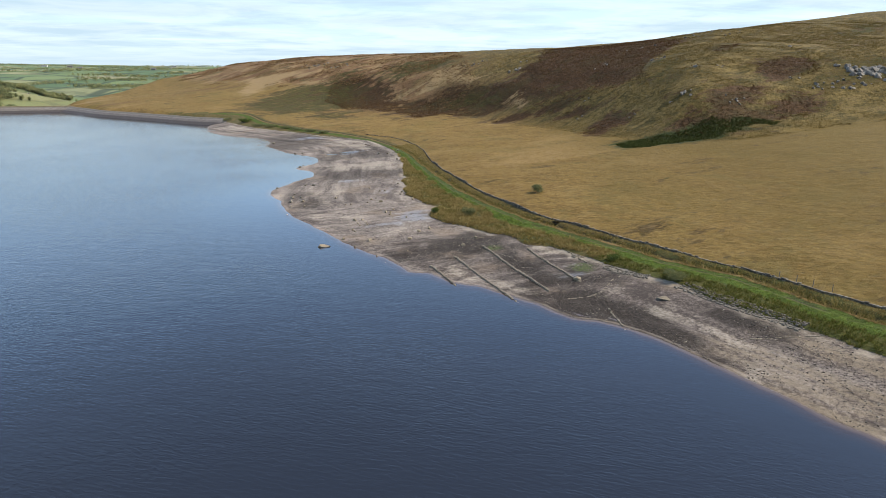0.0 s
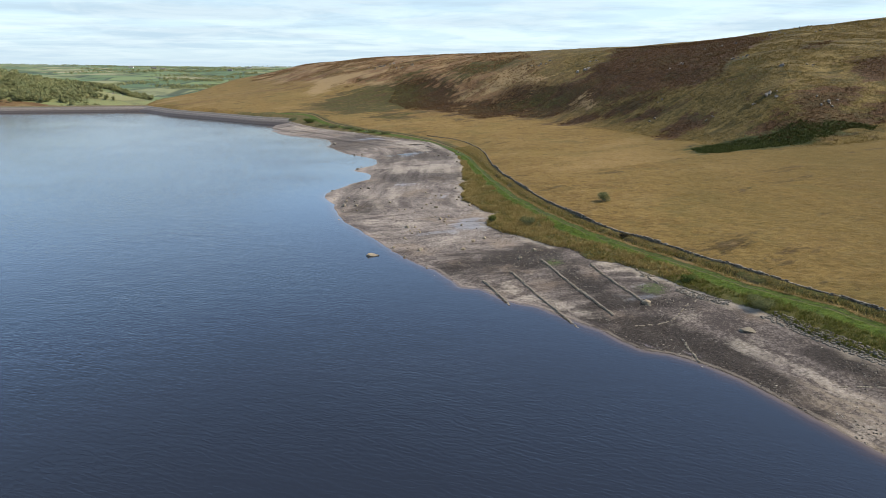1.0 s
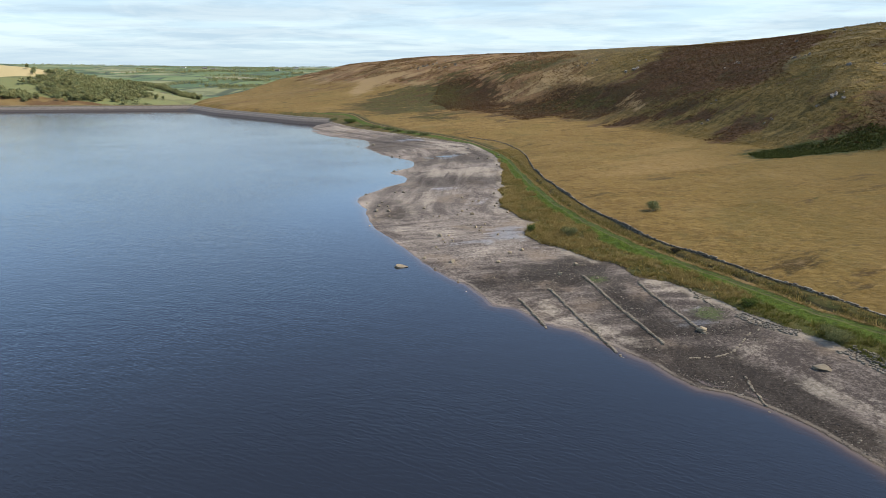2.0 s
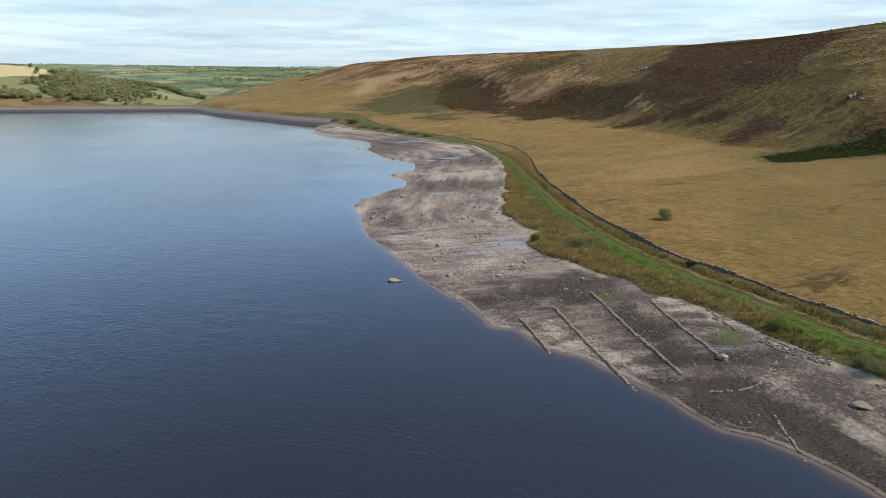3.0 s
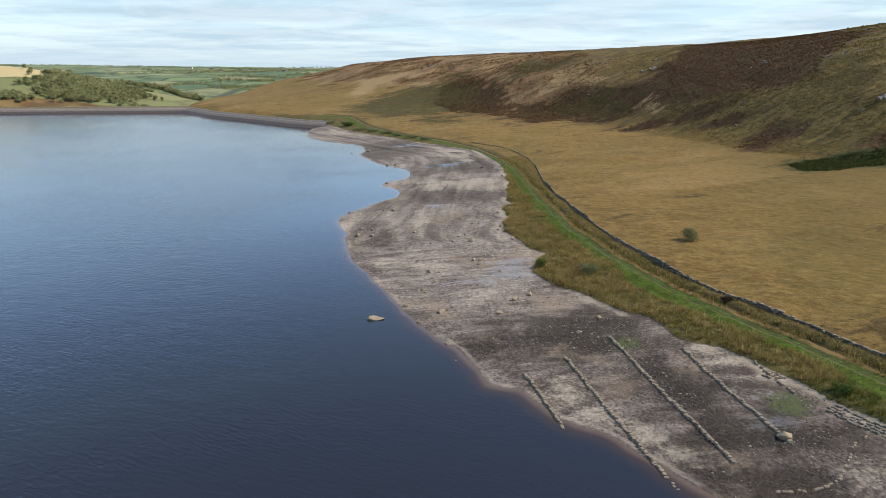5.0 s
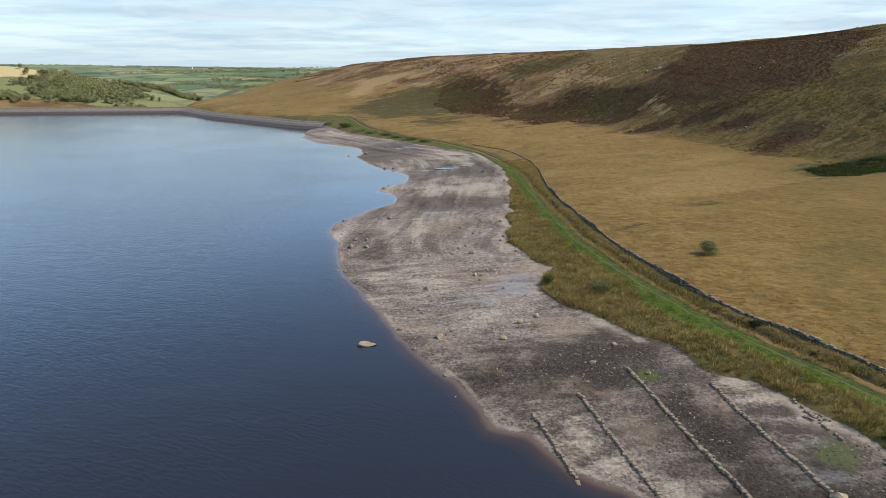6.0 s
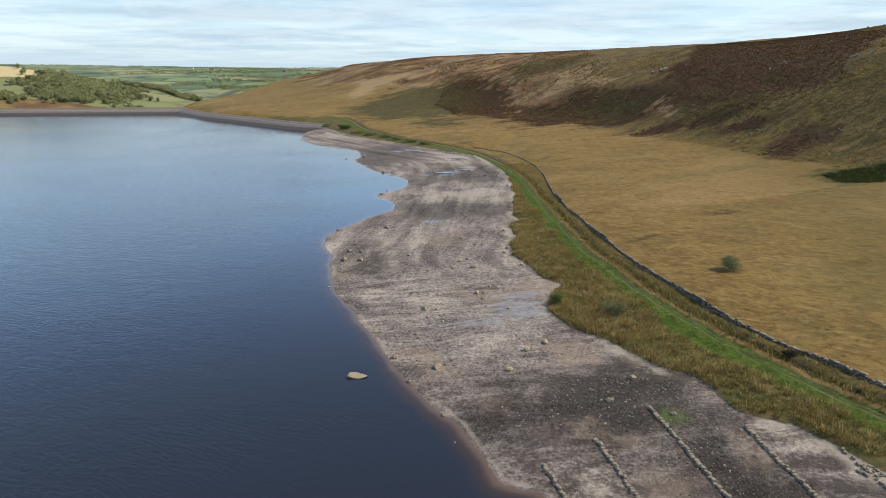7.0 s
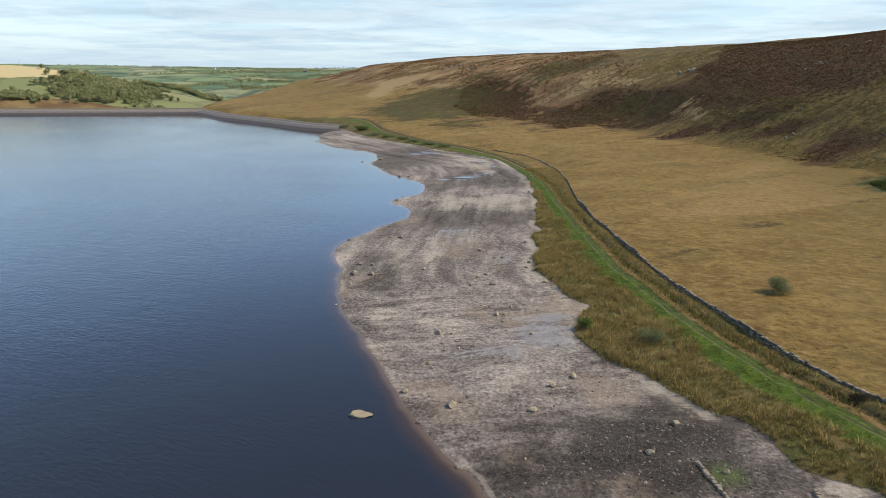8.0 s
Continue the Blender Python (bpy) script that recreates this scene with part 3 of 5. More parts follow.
def height(x, y, lines=None):
    sw, sg, st, sf, sr = lines or plan(x, y)
    high = 1.7 + 2.6 * step(455, 530, y)  # of the grass edge
    part = np.clip(sw / np.maximum(sw - np.minimum(sg, 0), 0.01), 0, 1)
    rough = step(0, 4, sw) * (1 - step(-2, 0, sg))
    bed = (high - 0.35) * part**0.9 + rough * (0.10 * waves(x, y, 7, 1) + 0.22 * waves(x, y, 26, 2, 2))
    bed -= 3.6 * step(485, 515, y) * step(0, 3, sw)
    under = -0.3 * (1 - np.exp(np.minimum(sw, 0) / 2.5)) + 0.10 * np.minimum(sw, 0)
    under = np.maximum(under, -9) + 0.05 * waves(x, y, 5, 9, 2) * step(0, 3, -sw)
    land = high + 0.25 * step(0, 0.8, sg) + np.interp(sg, [0, 8, 13, 30, 60, 100, 250, 600], [0, 0.7, 1.6, 3.6, 5.3, 8.0, 19, 26])
    gentle = step(520, 680, y) * step(40, -80, x)  # the far slope rises early and slowly
    rise = np.interp(sf, [0, 15, 40, 70, 110, 200, 400, 1500], [0, 4.5, 18, 29, 38, 52, 86, 215])
    land += rise * (1 - gentle) + gentle * np.interp(sf, [-150, -80, -30, 20, 70, 130, 200, 400, 1500], [0, 3.5, 6.5, 14.5, 27, 37, 51, 86, 215])
    land += step(10, 60, sf) * (1.3 * waves(x, y, 40, 4) + 2.2 * waves(x, y, 120, 5, 2))
    top = 63 + 5 * step(-250, 150, x) + np.interp(x - 0.25 * (y - 300), [170, 230, 300, 420, 700], [0, 6, 19, 37, 62]) + 1.5 * waves(x, y, 150, 8, 2) - 9 * step(60, -330, x) * step(600, 1200, y)
    top += np.interp(x - 0.25 * (y - 300), [-420, -330, -240, -150, 90, 130, 165, 235, 300, 420], [4, 3, 0, -1.8, -1.8, 1.0, 4.0, 5.2, 4.0, 3.6])
    land = 0.5 * (land + top - np.sqrt((land - top) ** 2 + 60))
    land += step(1, 6, sg) * (0.13 - 0.02 * step(9, 20, sg)) * waves(x, y, 3.2, 6, 3) + step(14, 30, sg) * 0.35 * waves(x, y, 22, 7, 2)
    land -= 0.5 * np.exp(-(((st - 2.8) / 0.8) ** 2)) * step(30, 60, 400 - y)  # ditch behind the track
    z = np.where(sw < 0, under, np.where(sg < 0, bed, land))
    z = np.where((y > 488) & (sw > 0) & (sw < 13) & (x > -360), np.minimum(z, -1.0), z)
    # the valley behind the dam and the hills across it
    away = np.hypot(x, y)
    north = np.interp(away, [600, 800, 1000, 1300, 1700, 2200, 3000, 3800, 4800], [-25, -28, -26, -18, 6, 26, 46, 64, 70])
    north += step(900, 1500, away) * (7 * waves(x, y, 420, 11, 3))
    valley = north + 2.0 * waves(x, y, 90, 12, 3)
    for crest, near, far in SPURS:
        off, along = beside([c[:2] for c in crest], x, y)
        gone = np.concatenate([[0], np.cumsum([math.dist(a[:2], b[:2]) for a, b in zip(crest, crest[1:])])])
        rise = np.interp(along, gone, [c[2] for c in crest]) + 14
        valley = np.maximum(valley, rise * (1 - step(0, 1, np.where(off > 0, off / near, -off / far))) ** 1.5 - 14 + 1.5 * waves(x, y, 60, 14, 3))
    past = step(0, 120, sr)
    behind = (y > 380) & (x < 100)
    z = np.where(behind & (sw > 0), z * (1 - past) + valley * past, z)
    return z


# ---- the ground, the water and the dam ----
def patch(x, y, outlines, soft):
    """How far inside any of the outlines a point lies: 1 inside, -1 outside, sliding across the edge."""
    best = np.full(x.shape, -1.0)
    for line in outlines:
        closed = [*line, line[0]]
        far, _ = beside(closed, x, y)
        inside = np.zeros(x.shape, bool)
        for a, b in zip(closed, closed[1:]):
            if a[1] != b[1]:
                inside ^= ((a[1] > y) != (b[1] > y)) & (x < (b[0] - a[0]) * (y - a[1]) / (b[1] - a[1]) + a[0])
        best = np.maximum(best, np.clip(np.where(inside, 1, -1) * np.abs(far) / soft, -1, 1))
    return best


WIDE_HEATH = [
    [(-1, 484), (18, 446), (41, 459), (64, 438), (84, 429), (100, 403), (113, 394), (122, 378), (138, 369), (154, 363), (175, 406), (202, 438), (225, 483), (240, 560), (145, 580), (120, 513), (101, 499), (93, 482), (76, 499), (51, 518), (32, 525), (11, 530)],
    [(-69, 588), (-33, 509), (-19, 507), (-1, 477), (11, 530), (-1, 591), (-30, 644), (-53, 653), (-67, 640)],
]
SMALL_HEATH = [
    [(59, 409), (66, 400), (83, 392), (96, 386), (109, 380), (118, 375), (115, 390), (103, 398), (90, 406), (76, 415)],
    [(96, 371), (101, 361), (113, 356), (118, 359), (115, 369), (105, 371)],
    [(99, 318), (105, 307), (118, 313), (127, 314), (129, 328), (123, 337), (114, 338)],
    [(196, 383), (211, 388), (245, 419), (243, 433), (210, 398)],
    [(208, 342), (208, 329), (220, 328), (236, 338), (249, 351), (257, 371), (243, 372), (225, 363)],
]
FOOT_HEATH = [
    [(134, 281), (151, 290), (164, 304), (178, 314), (204, 322), (188, 304), (185, 296), (170, 287), (192, 296), (211, 312), (229, 313), (221, 303), (204, 290), (187, 280), (158, 268), (143, 266), (132, 271)],
]
HEATH_PATCHES = WIDE_HEATH + SMALL_HEATH + FOOT_HEATH
FERN_PATCHES = [
    [(101, 269), (99, 250), (113, 254), (136, 257), (157, 267), (186, 279), (177, 283), (158, 279), (143, 278), (132, 275), (122, 277), (111, 276)],
]
# olive bracken and bilberry, thinner and yellower than the fern at the hill's foot
OLIVE_PATCHES = [
    [(-134, 569), (-120, 611), (-94, 652), (-64, 648), (-53, 653), (-28, 604), (-29, 518), (-59, 501), (-88, 511), (-113, 526)],
    [(-72, 485), (-58, 492), (-32, 499), (-26, 485), (-38, 459), (-55, 465)],
    [(-6, 607), (-1, 638), (16, 642), (55, 624), (69, 605), (51, 581), (26, 594), (5, 600)],
    [(-61, 660), (-52, 674), (-31, 669), (-34, 640)],
    [(-109, 689), (-106, 699), (-82, 675), (-84, 667), (-96, 670)],
    [(148, 347), (169, 402), (182, 405), (170, 361), (154, 329)],
    [(358, 477), (386, 510), (443, 552), (390, 478)],
    [(236, 328), (251, 340), (303, 369), (280, 335), (253, 328)],
    [(35, 493), (49, 503), (70, 484), (86, 451), (77, 447), (58, 462)],
]
HILL_PALE = [
    [(-153, 652), (-167, 754), (-124, 738), (-103, 726), (-80, 697), (-89, 690), (-113, 702), (-116, 682), (-132, 674), (-138, 619)],
    [(-1, 552), (19, 551), (29, 552), (35, 578), (51, 578), (70, 566), (77, 543), (63, 541), (74, 517), (84, 513), (68, 507), (47, 533), (33, 529), (14, 539), (4, 539)],
    [(-101, 665), (-66, 665), (-58, 651), (-82, 647)],
    [(82, 430), (91, 455), (96, 452), (92, 439), (93, 422), (98, 422), (93, 412)],
    [(-800, 905), (-740, 915), (-690, 912), (-655, 905), (-650, 880), (-700, 845), (-800, 840)],
]
# pale sand on the bed
FAR_SAND = [
    [(-29, 249.6), (-31.4, 267), (-22.2, 274.6), (-9.2, 279), (4.1, 279.7), (5.7, 248), (-5.5, 249.4), (-18.5, 246.3)],
    [(-124, 472), (-107, 467), (-93, 444), (-102, 424), (-117.5, 440)],
    [(-21.1, 182.3), (-25.3, 204), (-23.8, 206.4), (-19.9, 193.5), (-17.3, 182.7)],
    [(-18.2, 193.7), (-21.6, 216.6), (-18.5, 219.6), (-14.6, 206.8), (-14.6, 194.1), (-14, 182.8)],
]
MIDDLE_SAND = [
    [(-12.8, 159.3), (-12.9, 164.9), (-8, 166.4), (-5.1, 165.5), (-6.5, 162.3), (-9.9, 160.5)],
    [(-22.6, 168.8), (-23.8, 176.2), (-21.2, 173.5), (-18.8, 165.5), (-19.9, 164.2)],
    [(0.7, 195.2), (5.3, 201), (7, 191), (9.7, 187), (11, 178.6), (13.7, 174.8), (12.5, 171), (9.3, 172.2), (8.6, 183.4), (5.9, 188)],
    [(-30.4, 381), (-12.8, 370.7), (-5.7, 331), (-11.7, 315.7), (-24.6, 329.3), (-34.4, 347.7)],
    [(20, 149.3), (21.6, 148.4), (24, 144.6), (26.1, 141), (25.5, 139.5), (22.8, 142), (20.7, 145)],
]
NEAR_SAND = [
    [(10.6, 115.3), (12.9, 119.6), (15.5, 118.7), (17.7, 114), (18.4, 108.8), (15.7, 109.4), (13.3, 110)],
    [(19.6, 108.8), (22.6, 108), (26.1, 102.7), (27.6, 100), (23.6, 101.2)],
    [(30.7, 134.9), (34.4, 130), (39.6, 125), (41.1, 118.7), (38.5, 118.5), (34.6, 122.7), (31.3, 128.2)],
    [(41.4, 100.7), (43.3, 102), (46.2, 101), (43.6, 96.5), (40.6, 97)],
    [(46.4, 111.5), (48.7, 110), (48.8, 107.5), (46.7, 106.8)],
    [(47.1, 94.8), (49.5, 89.5), (52.4, 86.8), (53.8, 81.9), (54.6, 76.6), (53.5, 72.3), (52, 73.4), (51.5, 79.2), (49, 84.5), (45.8, 89)],
    [(49.6, 70.5), (51.7, 67), (53.4, 62), (54.3, 57.6), (57.8, 54.5), (60, 49), (56.6, 51.5), (54.2, 58), (51.3, 62.3), (49.7, 66.2)],
]
SAND_PATCHES = FAR_SAND + MIDDLE_SAND + NEAR_SAND
ROUGH_PATCHES = [[(-640, 600), (-720, 720), (-670, 785), (-570, 815), (-500, 820), (-460, 760), (-540, 640)]]
# dark peaty gravel on the bed
FAR_MUD = [
    [(-25, 227.7), (-27.5, 245), (-5.3, 246.2), (5.3, 246), (5.1, 230.8), (-7.3, 229.4)],
    [(-19.8, 329.5), (-13.3, 338.8), (-1.7, 317), (1.9, 297.2), (-8, 292), (-20.3, 292), (-31.7, 285), (-31.4, 296.5)],
    [(-66.6, 330.6), (-76.7, 385), (-63.4, 400), (-45.3, 384), (-42, 347), (-54.4, 332)],
]
NEAR_MUD = [
    [(2.7, 122), (4.7, 132), (8.3, 130.5), (12.8, 135.2), (17.3, 140.5), (22.4, 143), (25.5, 138.3), (30, 128), (28.7, 124.5), (22, 124.5), (13.9, 124), (10, 125)],
    [(-21.9, 180.7), (-21.3, 185.6), (-26.7, 201.7), (-29.9, 199), (-25, 182)],
    [(27.6, 100), (35, 101.6), (39.4, 100.5), (38.3, 95.8), (41.6, 94.7), (44.5, 90.5), (46.6, 80.4), (47.2, 70.8), (44.3, 70.5), (41.4, 79), (37.5, 85.5), (31.5, 88.5), (29.7, 92.7)],
    [(22.3, 124.2), (28.7, 124.5), (33.4, 109), (42, 109.7), (45.9, 108.3), (38.7, 100.6), (29.7, 102.8)],
    [(56, 90), (60, 86), (63, 79), (58, 78), (56, 83)],
]
MUD_PATCHES = FAR_MUD + NEAR_MUD
# ground still damp and shining
DAMP_PATCHES = [
    [(-24.5, 300), (-23.9, 313.4), (-14.2, 318.7), (-11.5, 313), (-17.5, 305.6)],
    [(-57.9, 373.7), (-58.3, 390.6), (-39.4, 383.5), (-43.2, 370.6)],
    [(1.3, 167.4), (10.6, 169.4), (12, 163), (13.5, 155.4), (15.7, 150.3), (17.2, 144.5), (15.6, 142.8), (12, 149.7), (6.7, 154.4), (1.7, 158)],
    [(-3.4, 194.8), (-0.4, 208.4), (4.6, 213.8), (4.1, 204), (1.2, 197.3)],
    [(-21.6, 225), (4.5, 229.8), (3.9, 224), (-18, 221.4)],
    [(-10.6, 150), (-6.2, 153), (1.7, 157), (6.7, 155.4), (1.9, 153.2), (-5.6, 148.4)],
    [(36, 112), (40, 116), (43, 113), (41, 108), (38, 107)],
]


def graded(low, fine_low, fine_high, high, small, growth):
    """Grid lines: evenly small in the middle stretch, growing steadily wider outside it."""
    out = list(np.arange(fine_low, fine_high + small / 2, small))
    for end, way in ((high, 1), (low, -1)):
        at, gap, more = (out[-1], small, []) if way > 0 else (out[0], small, [])
        while (end - at) * way > 0:
            gap *= 1 + growth
            at += way * gap
            more.append(at)
        out = out + more if way > 0 else more[::-1] + out
    return np.array(out)


def sheet(name, x, y, z, keep, looks, smooth=True):
    """A mesh on grid lines, of the faces marked in keep, with its unused corners left away."""
    nx, ny = len(x), len(y)
    j, i = np.nonzero(keep)
    quads = np.stack([j * nx + i, j * nx + i + 1, (j + 1) * nx + i + 1, (j + 1) * nx + i], 1)
    used = np.unique(quads)
    lookup = np.zeros(nx * ny, int)
    lookup[used] = np.arange(len(used))
    gx, gy = np.meshgrid(x, y)
    points = np.stack([gx.ravel(), gy.ravel(), z.ravel()], 1)[used]
    me = bpy.data.meshes.new(name)
    fill(me, points, lookup[quads])
    for key, values in looks.items():
        me.attributes.new(key, "FLOAT", "POINT").data.foreach_set("value", values.ravel()[used].astype(np.float32))
    me.polygons.foreach_set("use_smooth", np.full(len(quads), smooth))
    return me


def fill(me, points, faces):
    """Put corners and faces (all with as many corners) into an empty mesh."""
    size = faces.shape[1]
    me.vertices.add(len(points))
    me.vertices.foreach_set("co", np.asarray(points, np.float32).ravel())
    me.loops.add(faces.size)
    me.loops.foreach_set("vertex_index", faces.astype(np.int32).ravel())
    me.polygons.add(len(faces))
    me.polygons.foreach_set("loop_start", np.arange(0, faces.size, size, dtype=np.int32))
    me.update(calc_edges=True)


GRID = {}


def build_ground():
    x = graded(-3600, -58, 92, 1500, 0.55, 0.032)
    y = graded(-500, 62, 235, 4700, 0.55, 0.030)
    gx, gy = np.meshgrid(x, y)
    lines = plan(gx, gy)
    z = height(gx, gy, lines)
    GRID.update(x=x, y=y, z=z, lines=lines)
    sw, sg, st, sf, sr = lines
    valley = step(20, 120, sr) * ((gy > 380) & (gx < 100))
    looks = dict(sw=sw, sg=sg, st=st, sf=sf, valley=valley, mud=np.maximum(patch(gx, gy, [a for a in MUD_PATCHES if a[0][1] < 215], 8), patch(gx, gy, [a for a in MUD_PATCHES if a[0][1] > 215], 15)), rough=patch(gx, gy, ROUGH_PATCHES, 30), damp=patch(gx, gy, DAMP_PATCHES, 6),
                 heath=np.maximum(np.maximum(patch(gx, gy, HEATH_PATCHES[:2], 26), patch(gx, gy, HEATH_PATCHES[2:], 12)), -0.42 - 0.58 * step(20, -15, sf)),
                 fern=patch(gx, gy, FERN_PATCHES, 8), olive=patch(gx, gy, OLIVE_PATCHES, 16), pale=np.maximum.reduce([patch(gx, gy, [a for a in SAND_PATCHES if a[0][1] < 215], 3.5), patch(gx, gy, [a for a in SAND_PATCHES if a[0][1] > 215], 13), patch(gx, gy, HILL_PALE, 14)]))
    me = sheet("ground", x, y, z, np.ones((len(y) - 1, len(x) - 1), bool), looks)
    me.materials.append(GROUND)
    tagged(new("ground", me), "grassy moorland, bare silty lake bed and far pastures", "ground", kind="structure")
    near = sw < np.where(gy > 440, 16, 2.5)
    keep = near[:-1, :-1] & near[1:, :-1] & near[:-1, 1:] & near[1:, 1:]
    me = sheet("water", x, y, np.zeros(z.shape), keep, dict(depth=-z))
    me.materials.append(WATER)
    tagged(new("water", me), "dark blue reservoir water with fine wind ripples", "water", kind="structure")


def from_grid(x, y, values):
    """Values of the ground's grid between its lines."""
    gx, gy = GRID["x"], GRID["y"]
    i, j = np.clip(np.searchsorted(gx, x) - 1, 0, len(gx) - 2), np.clip(np.searchsorted(gy, y) - 1, 0, len(gy) - 2)
    u, v = (x - gx[i]) / (gx[i + 1] - gx[i]), (y - gy[j]) / (gy[j + 1] - gy[j])
    return (values[j, i] * (1 - u) + values[j, i + 1] * u) * (1 - v) + (values[j + 1, i] * (1 - u) + values[j + 1, i + 1] * u) * v


def lie(x, y):
    """The ground's height."""
    return from_grid(x, y, GRID["z"])


def lines_at(x, y):
    return tuple(from_grid(x, y, a) for a in GRID["lines"])


def at_ground(x, y):
    return float(lie(np.array([float(x)]), np.array([float(y)]))[0])


def build_dam():
    """The straight earth dam across the far end, stone-pitched towards the water."""
    a, b = Vector((-318, 646)), Vector((-1040, 366))
    d = (b - a).normalized()
    n = Vector((d.y, -d.x))
    section = [(-14, -5), (0, 0), (4.6, 1.85), (11.2, 4.5), (12.0, 4.7), (12.6, 5.5), (13.0, 5.55), (17.5, 5.55), (19, 5.1), (48, -9), (60, -30)]
    cuts, points, faces = 60, [], []
    for k in range(cuts + 1):
        c = a + (b - a) * k / cuts
        points += [(c.x + n.x * o, c.y + n.y * o, h) for o, h in section]
    m = len(section)
    for k in range(cuts):
        faces += [(k * m + i, k * m + i + 1, (k + 1) * m + i + 1, (k + 1) * m + i) for i in range(m - 1)]
    me = bpy.data.meshes.new("dam")
    me.from_pydata(points, [], faces)
    me.materials.append(PITCHING)
    tagged(new("dam", me), "long straight earth dam faced with grey stone pitching", "dam", kind="structure")


# ---- things ----
def part(name, me, look_of, parent, label=""):
    ob = new(name, me)
    if not me.materials:
        me.materials.append(look_of)
    ob.parent = parent
    return tagged(ob, label) if label else ob


def boulder_mesh(name, seed, size, cuts=2, flat=0.62, sharp=0.34):
    """An angular weathered stone, resting on its flattened underside at z = 0."""
    bm = bmesh.new()
    bmesh.ops.create_icosphere(bm, subdivisions=cuts, radius=0.5)
    pick = random.Random(seed)
    planes = []
    for _ in range(13):
        v = Vector((pick.uniform(-1, 1), pick.uniform(-1, 1), pick.uniform(-0.5, 0.9))).normalized()
        planes.append((v, pick.uniform(0.47 - sharp * 0.62, 0.42)))
    for v in bm.verts:
        for way, far in planes:
            over = v.co.dot(way) - far
            if over > 0:
                v.co -= way * over
        v.co *= 1 + 0.09 * noise.noise(v.co * 3 + Vector((seed, 0, 0)))
        v.co = Vector((v.co.x * size[0], v.co.y * size[1], v.co.z * size[2]))
    low = min(v.co.z for v in bm.verts)
    for v in bm.verts:
        v.co.z = max(v.co.z - low - (1 - flat) * size[2] * 0.5, -0.18 * size[2])
    me = bpy.data.meshes.new(name)
    bm.to_mesh(me)
    bm.free()
    return me


def block_mesh(name, seed):
    """A rough squared stone, one metre each way, standing on z = 0, with its edges knocked off."""
    pick = random.Random(seed)
    bm = bmesh.new()
    bmesh.ops.create_cube(bm, size=1.0)
    for v in bm.verts:
        v.co.x *= pick.uniform(0.8, 1.05) * (0.86 if v.co.z > 0 else 1)
        v.co.y *= pick.uniform(0.8, 1.05) * (0.82 if v.co.z > 0 else 1)
        v.co.z *= pick.uniform(0.85, 1.1)
    bmesh.ops.bevel(bm, geom=bm.edges[:], offset=0.11, segments=1, affect="EDGES")
    for v in bm.verts:
        v.co.z += 0.38
    me = bpy.data.meshes.new(name)
    bm.to_mesh(me)
    bm.free()
    return me


def tufts(name, x, y, blades, tall, wide, lean, look_of, label, category, seed, girth=0.16):
    """Many grass tufts in one mesh: each a spray of narrow three-cornered blades."""
    pick = np.random.RandomState(seed)
    z = lie(x, y)
    n = len(x)
    size = pick.uniform(0.6, 1.25, n)[:, None]
    turn = pick.uniform(0, 2 * np.pi, (n, blades))
    out = pick.uniform(0.0, 1.0, (n, blades))
    rx, ry = np.cos(turn), np.sin(turn)
    base = np.stack([x[:, None] + rx * girth * size * out, y[:, None] + ry * girth * size * out, np.repeat(z[:, None] - 0.05, blades, 1)], 2)
    side = np.stack([-ry, rx, np.zeros_like(rx)], 2) * (wide * pick.uniform(0.6, 1.3, (n, blades)) * size)[:, :, None] * 0.5
    up = tall * size * pick.uniform(0.65, 1.15, (n, blades))
    tip = base + np.stack([rx * lean * out * up + 0.10 * up, ry * lean * out * up - 0.05 * up, up], 2)
    points = np.stack([base - side, base + side, tip], 2).reshape(-1, 3)
    me = bpy.data.meshes.new(name)
    fill(me, points, np.arange(len(points)).reshape(-1, 3))
    me.materials.append(look_of)
    return tagged(new(name, me), label, category, kind="stuff")


def spread(seed, count, x0, x1, y0, y1):
    pick = np.random.RandomState(seed)
    return pick.uniform(x0, x1, count), pick.uniform(y0, y1, count)


